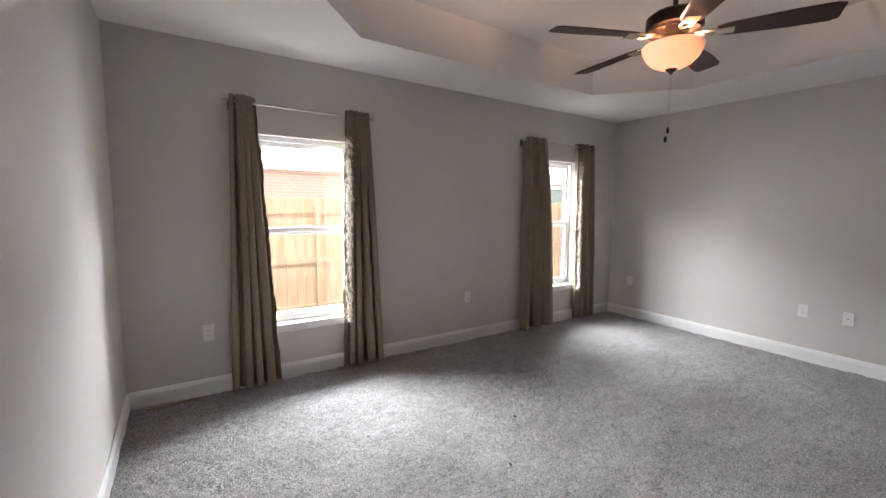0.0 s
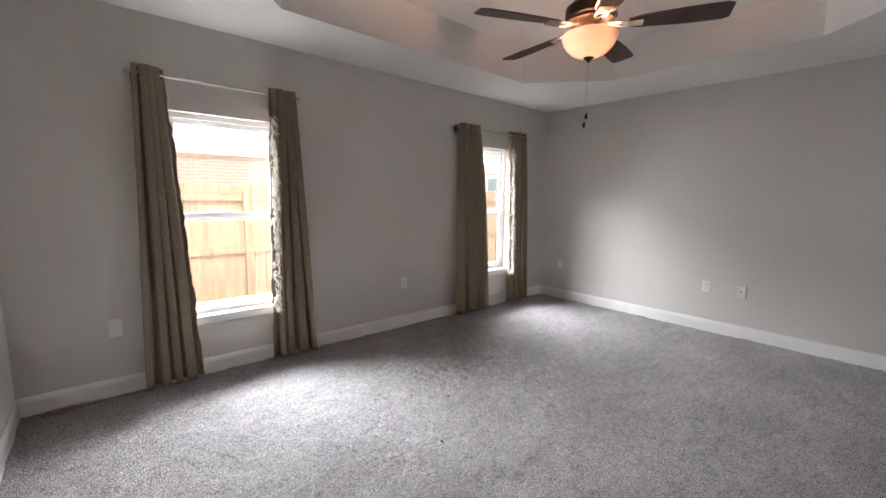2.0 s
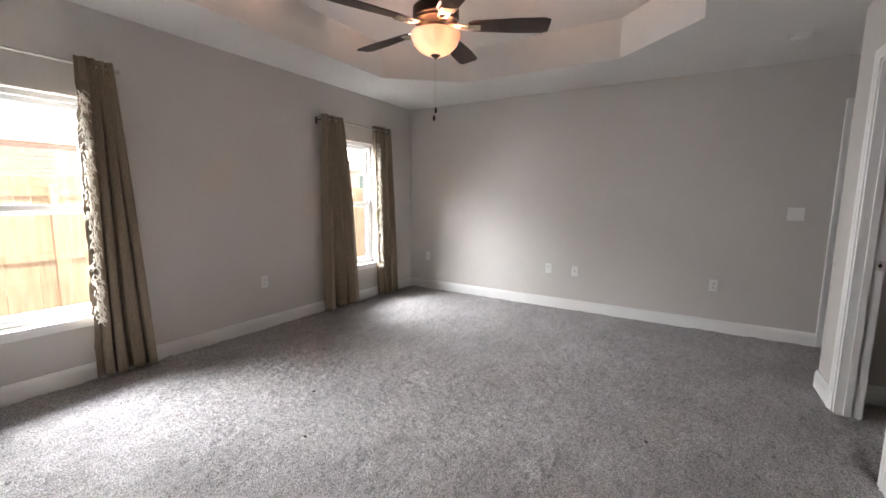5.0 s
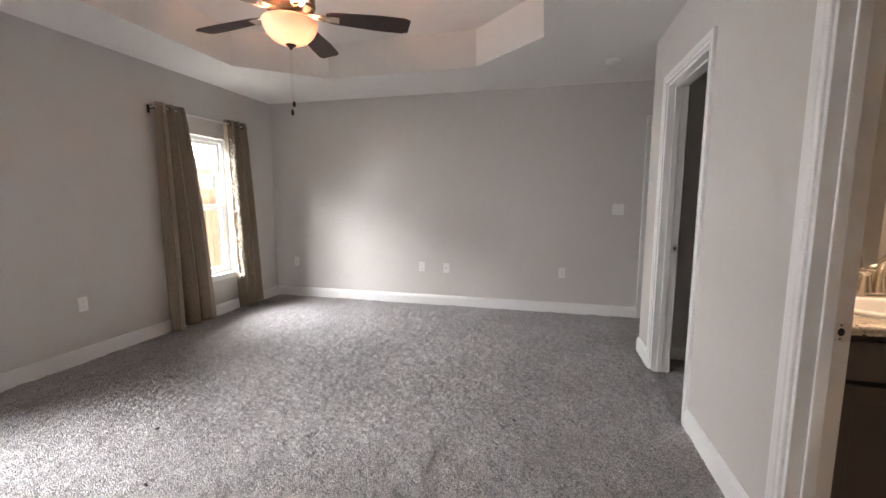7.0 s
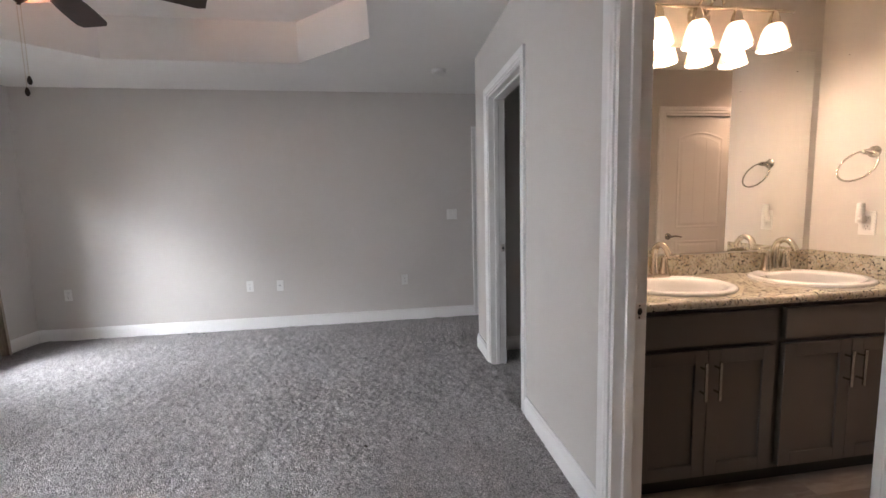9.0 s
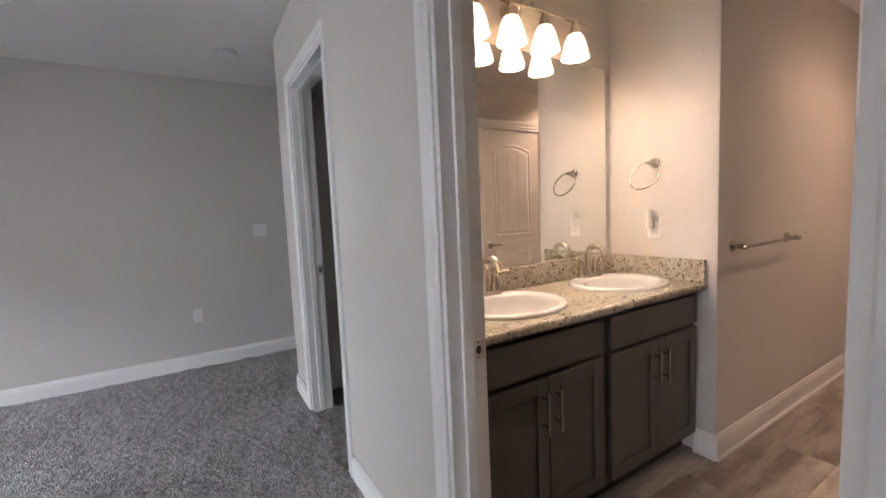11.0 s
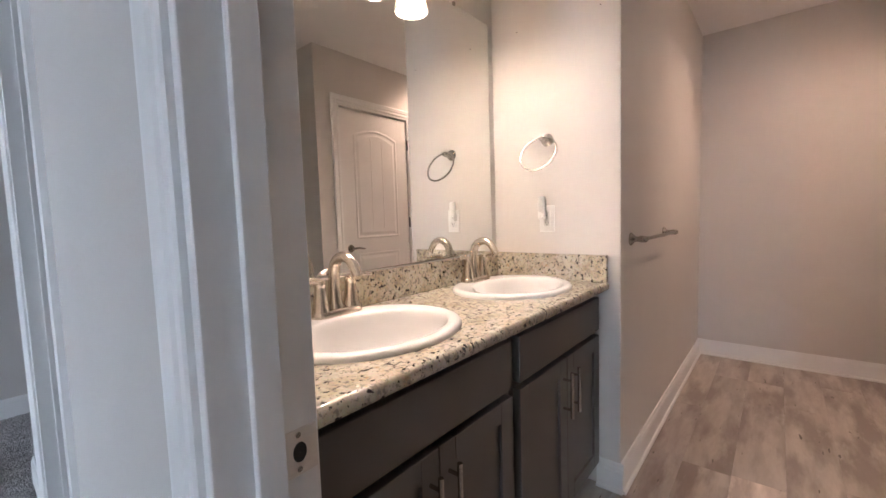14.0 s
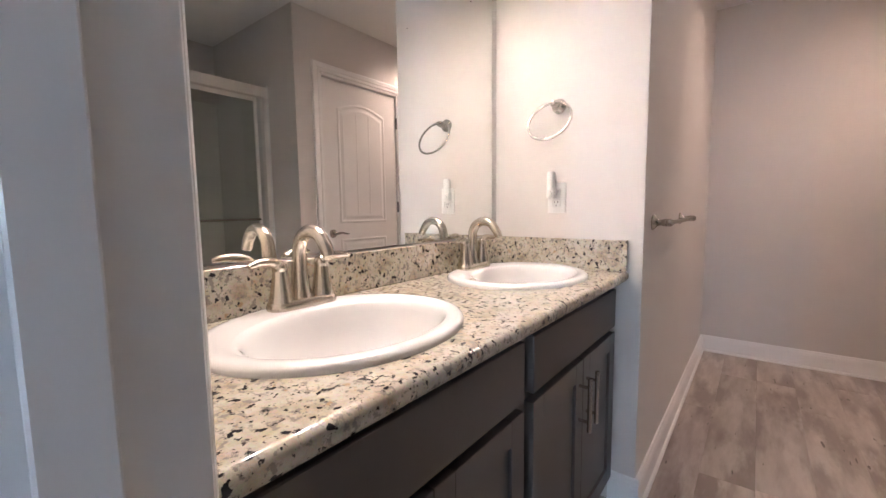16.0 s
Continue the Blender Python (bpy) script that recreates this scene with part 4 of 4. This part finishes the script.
def faucet(y):
    """A centre-set tap: oval base, two flared posts with lever handles and an arched spout towards -x."""
    f = thing("faucet", "brushed nickel two-handle arched bathroom faucet", "faucet", pose(2.508, y, CT + 0.013), "vanity faucets")
    bm = bmesh.new()
    seg = 40
    rings = []
    for s, z in ((1.0, 0), (1.0, 0.008), (0.94, 0.014), (0.80, 0.018)):
        ring = []
        for k in range(seg):
            a = 2 * math.pi * k / seg
            yy = 0.051 * (1 if math.sin(a) > 0 else -1) if abs(math.sin(a)) > 1e-6 else 0
            ring.append(bm.verts.new((0.031 * s * math.cos(a), yy + 0.031 * s * math.sin(a), z)))
        rings.append(ring)
    for a, b in zip(rings, rings[1:]):
        for k in range(seg):
            bm.faces.new((a[k], a[(k + 1) % seg], b[(k + 1) % seg], b[k]))
    bm.faces.new(rings[-1])
    part("base_plate", bm, M_NICKEL, f, "", True)
    for s in (-1, 1):
        part("post", lathe([(0.028, 0.008), (0.0265, 0.018), (0.0215, 0.040), (0.0172, 0.064), (0.0155, 0.080), (0.0150, 0.083), (0.0165, 0.086), (0.0165, 0.093), (0.0125, 0.099), (0.0001, 0.101)], 28, Matrix.Translation((0, s * 0.051, 0))), M_NICKEL, f, "", True)
        pts = [(0, s * 0.049, 0.092), (0, s * 0.060, 0.099), (-0.004, s * 0.080, 0.104), (-0.008, s * 0.105, 0.103), (-0.012, s * 0.122, 0.099)]
        part("handle", tube(pts, 0.01, 12, taper=[0.0125, 0.0115, 0.0100, 0.0085, 0.005]), M_NICKEL, f, "lever handle", True)
    pts = [(0.006, 0, 0.012), (0.009, 0, 0.040), (0.009, 0, 0.075), (0.006, 0, 0.110)]
    pts += [(-0.043 + 0.049 * math.cos(radians(15 * k)), 0, 0.115 + 0.049 * math.sin(radians(15 * k))) for k in range(1, 11)]
    pts += [(-0.094, 0, 0.127), (-0.101, 0, 0.112)]
    taper = [0.027, 0.0205, 0.0170, 0.0160] + [0.0158 - 0.0002 * k for k in range(10)] + [0.0140, 0.0130]
    part("spout", tube(pts, 0.015, 18, taper=taper), M_NICKEL, f, "arched spout", True)
    part("lift_rod", tube([(0.026, 0, 0.012), (0.026, 0, 0.075), (0.026, 0, 0.076), (0.026, 0, 0.088)], 0.003, 10, taper=[0.0022, 0.0022, 0.005, 0.005]), M_NICKEL, f, "", True)
    return f


for y in SINKS:
    sink(y)
faucet(SINKS[0] - 0.026)
faucet(SINKS[1] - 0.004)


def shaker(w, h, t=0.024, rail=0.055):
    """A shaker front in the plane y-z, its face at x = 0 towards -x, from (0, 0) to (w, h)."""
    bm = bmesh.new()
    b = 0.0012
    box(bm, 0, t, 0, rail, 0, h, bevel=b, seg=1)
    box(bm, 0, t, w - rail, w, 0, h, bevel=b, seg=1)
    box(bm, 0, t, rail, w - rail, 0, rail, bevel=b, seg=1)
    box(bm, 0, t, rail, w - rail, h - rail, h, bevel=b, seg=1)
    box(bm, 0.009, t - 0.002, rail - 0.002, w - rail + 0.002, rail - 0.002, h - rail + 0.002)
    return bm


def bar_pull(parent, y, z):
    p = part("handle", tube([(-0.030, y, z - 0.078), (-0.030, y, z + 0.078)], 0.006, 12), M_CHROME, parent, "satin steel bar pull", True)
    for dz in (-0.050, 0.050):
        part("standoff", tube([(-0.030, y, z + dz), (0.001, y, z + dz)], 0.0045, 10), M_CHROME, p, "", True)


def vanity(y0, y1, split):
    """A cabinet from y0 down to y1 with one false drawer over two doors."""
    c = thing("vanity_cabinet", "dark charcoal shaker vanity cabinet with steel pulls", "cabinet", group="vanity cabinets")
    bm = bmesh.new()
    box(bm, FX + 0.0245, FX + 0.038, y1, y0, 0.09, CT - 0.033)
    box(bm, FX + 0.038, XM - 0.004, y1, y1 + 0.016, 0.09, CT - 0.033)
    box(bm, FX + 0.038, XM - 0.004, y0 - 0.016, y0, 0.09, CT - 0.033)
    box(bm, FX + 0.091, XM - 0.004, y1, y1 + 0.016, 0.0, 0.0895)
    box(bm, FX + 0.091, XM - 0.004, y0 - 0.016, y0, 0.0, 0.0895)
    box(bm, FX + 0.038, XM - 0.004, y1 + 0.016, y0 - 0.016, 0.09, 0.106)
    part("body", bm, M_CAB, c)
    part("toe_kick", boxed(FX + 0.075, FX + 0.090, y1, y0, 0.0, 0.09), M_KICK_SHADE, c, "recessed toe kick coloured near-black for its shade")
    ya, yb = y1 + 0.022, y0 - 0.022
    dr = part("drawer_front", boxed(FX, FX + 0.0240, ya, yb, 0.663, 0.795, bevel=0.002, seg=1), M_CAB, c)
    for a, b, hy in ((ya, split - 0.0015, split - 0.0015 - 0.030), (split + 0.0015, yb, split + 0.0015 + 0.030)):
        d = part("door", shaker(b - a, 0.535), M_CAB, c)
        d.location = (FX, a, 0.108)
        bar_pull(d, hy - a, 0.418)
    return c


vanity(-0.790, -1.446, -1.118)
vanity(-1.4475, YWING + 0.004, -1.795)

mirror = thing("vanity_mirror", "large frameless wall mirror above the vanity", "mirror")
part("plate", boxed(XM - 0.0065, XM - 0.0005, -2.095, -0.84, CT + 0.112, 1.985, bevel=0.0015, seg=1), M_MIRROR, mirror)
for y in (-1.85, -1.10):
    part("clip", boxed(XM - 0.010, XM - 0.0008, y - 0.008, y + 0.008, 1.979, 1.995, bevel=0.002, seg=1), M_CHROME, mirror)

vl = thing("vanity_light", "brushed nickel four-lamp vanity light, lit", "wall lamp")
VC = (LAMP_Y[0] + LAMP_Y[-1]) / 2
part("backplate", lathe([(0.0001, 0.022), (0.050, 0.020), (0.058, 0.010), (0.060, 0)], 32, pose(XM, VC, 2.13, 0, -90, 0)), M_NICKEL, vl, "", True)
part("bar", tube([(LAMP_X, LAMP_Y[0] - 0.10, 2.118), (LAMP_X, LAMP_Y[-1] + 0.10, 2.118)], 0.008, 12), M_NICKEL, vl, "", True)
for s in (-0.03, 0.03):
    pts = [(XM - 0.015, VC + s, 2.13)]
    for k in range(9):
        a = math.pi * k / 8
        pts.append((XM - 0.075 + 0.045 * math.cos(a), VC + s, 2.135 + 0.05 * math.sin(a)))
    part("arm", tube(pts, 0.006, 10), M_NICKEL, vl, "curved arm", True)
for y in LAMP_Y:
    part("socket", lathe([(0.0001, 2.112), (0.012, 2.112), (0.020, 2.095), (0.026, 2.065), (0.030, 2.052), (0.0001, 2.052)], 24, Matrix.Translation((LAMP_X, y, 0))), M_NICKEL, vl, "", True)
    prof = [(0.027, 2.058), (0.036, 2.049), (0.048, 2.020), (0.058, 1.985), (0.065, 1.958), (0.067, 1.946)]
    inner = [(r - 0.004, z) for r, z in prof][::-1]
    part("shade", lathe(prof + inner + [prof[0]], 36, Matrix.Translation((LAMP_X, y, 0))), M_OPAL, vl, "glowing frosted bell shade", True)


def post_base(parent, m, name="mount"):
    """A turned rose and neck standing off along local z."""
    p = part(name, lathe([(0.027, 0), (0.027, 0.005), (0.022, 0.009), (0.019, 0.012), (0.012, 0.018), (0.010, 0.030), (0.013, 0.036), (0.014, 0.045), (0.012, 0.054), (0.0001, 0.057)], 28), M_CHROME, parent, "", True)
    p.matrix_local = m
    return p


tr = thing("towel_ring", "brushed nickel towel ring on the bath wall", "towel ring", pose(2.318, YWING, 1.445))
post_base(tr, pose(0, 0, 0, -90))
pts = [(0.078 * math.sin(2 * math.pi * k / 40), 0, 0.078 * math.cos(2 * math.pi * k / 40)) for k in range(41)]
ringo = part("ring", tube(pts, 0.0045, 10), M_CHROME, tr, "", True)
ringo.matrix_local = pose(0.0, 0.058, 0.0, 28, 0, 0) @ pose(0, 0, -0.074)
part("knob", lathe([(0.0001, 0.014), (0.008, 0.011), (0.0115, 0.003), (0.0115, -0.003), (0.008, -0.011), (0.0001, -0.014)], 20, pose(0, 0.058, 0, 90)), M_CHROME, tr, "", True)

tb = thing("towel_bar", "brushed nickel towel bar on the bath wall", "towel bar", pose(XBAR, -2.275, 1.018))
for y in (0, -0.62):
    post_base(tb, pose(0, y, 0, 0, -90, 0))
part("bar", tube([(-0.055, 0.0, 0), (-0.055, -0.62, 0)], 0.008, 14), M_CHROME, tb, "", True)
for y in (0.004, -0.624):
    part("end_knob", lathe([(0.0001, 0.017), (0.009, 0.014), (0.0135, 0.005), (0.0135, -0.005), (0.009, -0.014), (0.0001, -0.017)], 20, pose(-0.055, y, 0, 90)), M_CHROME, tb, "", True)

wall_plate("wall_outlet", "white duplex outlet above the vanity backsplash", "outlet", pose(2.322, YWING, 1.112, 0, 0, 180), "outlet", "wall outlets")
nl = thing("night_light", "small white plug-in night light", "night light", pose(2.335, YWING + 0.009, 1.130))
part("body", boxed(-0.014, 0.014, 0, 0.030, -0.020, 0.018, bevel=0.006), M_PLATE, nl)
part("sensor", lathe([(0.0001, 0.010), (0.009, 0.009), (0.010, 0)], 16, pose(0.0, 0.028, -0.004, -90)), M_PLATE, nl, "", True)
part("shade", lathe([(0.0001, 0.078), (0.011, 0.078), (0.0145, 0.072), (0.016, 0.020), (0.013, 0.012), (0.0001, 0.012)], 20, Matrix.Translation((0, 0.020, 0))), M_PLATE, nl, "white lamp cover", True)

for x, z in ((2.453, 1.928), (2.093, 1.921)):
    a = thing("wall_anchor", "small dark screw sticking out of the bath wall", "screw", pose(x, YWING, z), "old wall screws")
    part("head", lathe([(0.0001, 0.008), (0.0018, 0.0075), (0.0024, 0.005), (0.0012, 0.004), (0.0012, 0)], 10, pose(0, 0, 0, -90)), M_CHROME, a)

hl = thing("ceiling_light", "round white ceiling downlight with a deep rim, lit", "ceiling lamp", pose(1.27, -3.40, ZB))
part("trim_ring", lathe([(0.076, -0.001), (0.095, -0.001), (0.095, -0.010), (0.086, -0.056), (0.081, -0.058), (0.078, -0.052), (0.076, -0.004), (0.076, -0.001)], 36), M_PLATE, hl, "", True)
part("lens", lathe([(0.0001, -0.006), (0.050, -0.005), (0.075, -0.003)], 36), M_LED, hl, "glowing lens")

# shower: pan, surround, sliding glass doors
sh = thing("shower_enclosure", "framed sliding glass shower in a white surround", "shower")
YA, YB = YSH + 0.001, YS - T - 0.061
part("pan", boxed(XSHB + 0.002, XSH + 0.05, YA, YB, -0.02, 0.10, bevel=0.01), M_SURROUND, sh, "white shower pan")
bm = bmesh.new()
box(bm, XSHB + 0.002, XSHB + 0.014, YA, YB, 0.101, 1.96)
box(bm, XSHB + 0.014, XSH + 0.02, YA, YA + 0.012, 0.101, 1.96)
box(bm, XSHB + 0.014, XSH + 0.02, YB - 0.012, YB, 0.101, 1.96)
part("surround", bm, M_SURROUND, sh, "glossy white surround")
part("header_rail", boxed(XSH - 0.03, XSH + 0.03, YA + 0.012, YB - 0.012, 1.875, 1.945, bevel=0.004), M_ALU, sh, "satin header rail")
part("sill_track", boxed(XSH - 0.03, XSH + 0.03, YA + 0.012, YB - 0.012, 0.101, 0.135, bevel=0.004), M_ALU, sh)
for y in (YA + 0.012, YB - 0.042):
    part("side_post", boxed(XSH - 0.022, XSH + 0.022, y, y + 0.030, 0.136, 1.874, bevel=0.003), M_ALU, sh)
for dx, a, b in ((-0.012, YA + 0.075, -1.50), (0.012, -1.60, YB - 0.05)):
    bm = bmesh.new()
    for y in (a, b - 0.022):
        box(bm, XSH + dx - 0.008, XSH + dx + 0.008, y, y + 0.022, 0.14, 1.872, bevel=0.002, seg=1)
    box(bm, XSH + dx - 0.008, XSH + dx + 0.008, a + 0.022, b - 0.022, 0.14, 0.165)
    box(bm, XSH + dx - 0.008, XSH + dx + 0.008, a + 0.022, b - 0.022, 1.845, 1.872)
    sd = part("sliding_panel", bm, M_ALU, sh)
    part("pane", boxed(XSH + dx - 0.003, XSH + dx + 0.003, a + 0.02, b - 0.02, 0.16, 1.85), M_SHGLASS, sd, "smoky shower glass")
    part("towel_rail", tube([(XSH + dx + 0.035, a + 0.03, 1.02), (XSH + dx + 0.035, b - 0.03, 1.02)], 0.008, 12), M_CHROME, sd, "", True)
    for y in (a + 0.03, b - 0.03):
        part("rail_end", tube([(XSH + dx, y, 1.02), (XSH + dx + 0.037, y, 1.02)], 0.006, 10), M_CHROME, sd, "", True)

# small litter on the carpet
bit = thing("cardboard_strip", "thin strip of brown cardboard on the carpet", "scrap", pose(0.30, 3.50, 0.008, 0, 0, 4))
part("strip", boxed(-0.16, 0.14, -0.012, 0.012, 0, 0.004, bevel=0.001, seg=1), M_CARD, bit)

rnd = random.Random(31)
for x, y in ((2.164, 2.168), (5.066, 2.171), (5.050, 2.018), (5.055, 0.205), (2.731, 0.281), (2.703, 2.673), (1.802, 1.813)):
    bit = thing("lint", "tiny dark speck of lint on the carpet", "lint", pose(x, y, 0.006, 0, 0, rnd.uniform(0, 180)), "carpet lint")
    bm = bmesh.new()
    bmesh.ops.create_icosphere(bm, subdivisions=2, radius=0.008)
    for v in bm.verts:
        v.co *= rnd.uniform(0.7, 1.2)
        v.co.z *= 0.6
        v.co.x *= 1.6
    part("speck", bm, M_LINT, bit)

# ---- outside ----
GZ = -0.42
structure("ground", boxed(-400, 400, YN + 0.16, 800, GZ - 0.2, GZ), M_SOIL, "bare soil of the side yard", "ground")
# unseen reflector strip below the windows, added to brighten the bedroom ceiling
structure("pavement", boxed(-1.0, 7.0, YN + 0.212, 4.9, GZ - 0.05, GZ + 0.06, bevel=0.01), M_BOUNCE, "unseen pale strip added to bounce light into the windows", "pavement")
FY = 6.55
fence = thing("fence", "new cedar privacy fence with rails and posts", "fence")
picket = boxed(0, 0.138, 0, 0.016, 0, 1.86, bevel=0.002, seg=1)
pm = part("picket", picket, M_FENCE, fence)
pm.location = (-3.0, FY, GZ + 0.02)
rnd = random.Random(11)
for k in range(1, 130):
    o = pm.copy()
    scene.collection.objects.link(o)
    o.location = (-3.0 + 0.1415 * k, FY + rnd.uniform(-0.003, 0.003), GZ + 0.02 + rnd.uniform(-0.012, 0.012))
for z in (-0.20, 0.52, 1.27):
    part("rail", boxed(-3.0, 15.4, FY - 0.040, FY - 0.002, z - 0.042, z + 0.042, bevel=0.002, seg=1), M_FENCE, fence)
post = part("post", boxed(-0.045, 0.045, -0.10, -0.041, 0, 1.80, bevel=0.004, seg=1), M_FENCE, fence)
post.location = (-0.31, FY, GZ - 0.02)
for k in range(1, 7):
    o = post.copy()
    scene.collection.objects.link(o)
    o.location = (-0.31 + 2.44 * k, FY, GZ - 0.02)

HY = 9.6
house = thing("house", "single-storey brick neighbour house with white fascia", "house")
HW = (10.45, 11.4, 1.45, 2.00)
part("wall", holed_wall("x", HY, HY + 0.2, -12, 26, GZ, 2.125, [HW]), M_MORTAR, house, "mortar-grey wall core")
bm = bmesh.new()
vs = [bm.verts.new(p) for p in ((-12.6, HY - 0.05, 2.25), (26.6, HY - 0.05, 2.25), (26.6, HY + 5.5, 5.3), (-12.6, HY + 5.5, 5.3))]
bm.faces.new(vs)
bmesh.ops.solidify(bm, geom=bm.faces[:], thickness=0.06)
part("roof", bm, M_ROOF, house, "pale metal roof slope")
bm = boxed(-12.6, 26.6, HY - 0.07, HY - 0.045, 2.10, 2.27)
box(bm, -12.6, 26.6, HY - 0.045, HY - 0.013, 2.13, 2.148)
part("fascia", bm, M_FASCIA, house, "white fascia and soffit")
hwf = bmesh.new()
for a, b, c, d in ((HW[0], HW[0] + 0.05, HW[2], HW[3]), (HW[1] - 0.05, HW[1], HW[2], HW[3]), (HW[0] + 0.05, HW[1] - 0.05, HW[2], HW[2] + 0.05), (HW[0] + 0.05, HW[1] - 0.05, HW[3] - 0.05, HW[3])):
    box(hwf, a, b, HY + 0.02, HY + 0.07, c, d)
hw = part("window", hwf, M_VINYL, house, "white-framed window")
part("pane", boxed(HW[0] + 0.045, HW[1] - 0.045, HY + 0.04, HY + 0.05, HW[2] + 0.045, HW[3] - 0.045), M_DARKGLASS, hw, "teal-grey glass")
# ---- pieces, last: bath planks, bricks of the house opposite ----


def plank_floor():
    base = tagged(part("floor_bath", boxed(XSHB, XM + 0.01, YFAR - 0.01, YS - 0.06, -0.031, -0.004), M_SUB), "grey-brown vinyl plank bath floor", "floor", kind="structure")
    w, L = 0.181, 1.22
    rnd = random.Random(5)
    shared = {}
    x = XM
    row = 0
    while x > XSHB:
        x0 = max(x - w, XSHB)
        y = YS - 0.06
        first = L * ((row * 0.37) % 1.0) if row != 5 else 0.593
        length = first if first > 0.15 else L
        while y > YFAR:
            y0 = max(y - length, YFAR)
            key = (round(x - x0, 3), round(y - y0, 3))
            if key not in shared:
                bm = boxed(0, key[0] - 0.0006, 0, key[1] - 0.0006, -0.004, 0, bevel=0.0005, seg=1)
                me = bpy.data.meshes.new("plank")
                bm.to_mesh(me)
                bm.free()
                me.materials.append(M_PLANK)
                shared[key] = me
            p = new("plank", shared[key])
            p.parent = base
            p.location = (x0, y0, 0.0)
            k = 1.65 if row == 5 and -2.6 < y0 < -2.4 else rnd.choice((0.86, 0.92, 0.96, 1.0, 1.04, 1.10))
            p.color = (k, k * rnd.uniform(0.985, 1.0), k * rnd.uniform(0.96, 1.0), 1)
            y, length = y0, L
        x, row = x0, row + 1


plank_floor()


def bricks():
    me = bpy.data.meshes.new("brick")
    bm = boxed(0, 0.203, 0, 0.02, 0, 0.057, bevel=0.003, seg=1)
    bm.to_mesh(me)
    bm.free()
    me.materials.append(M_BRICK)
    wall = [o for o in house.children if o.name.startswith("wall")][0]
    rest = bmesh.new()
    count = 0
    rows = 17
    for r in range(rows):
        z = 2.40 - 0.067 * (r + 1)
        x = -1.2 + (0.1065 if r % 2 else 0)
        while x < 16.0:
            if not (x + 0.203 > HW[0] and x < HW[1] and z + 0.057 > HW[2] and z < HW[3]):
                if 1.0 < x < 4.6 and count < 300:
                    o = new("brick", me)
                    o.parent = wall
                    o.location = (x, HY - 0.012, z)
                    count += 1
                else:
                    for f in (0,):
                        vs = [rest.verts.new((x + a, HY + b, z + c)) for a, b, c in ((0, -0.012, 0), (0.203, -0.012, 0), (0.203, -0.012, 0.057), (0, -0.012, 0.057), (0, 0.004, 0), (0.203, 0.004, 0), (0.203, 0.004, 0.057), (0, 0.004, 0.057))]
                        for q in ((0, 1, 2, 3), (0, 4, 5, 1), (1, 5, 6, 2), (2, 6, 7, 3), (3, 7, 4, 0)):
                            rest.faces.new([vs[i] for i in q])
            x += 0.213
    tagged(part("brickwork", rest, M_BRICK, wall), kind="stuff")


bricks()
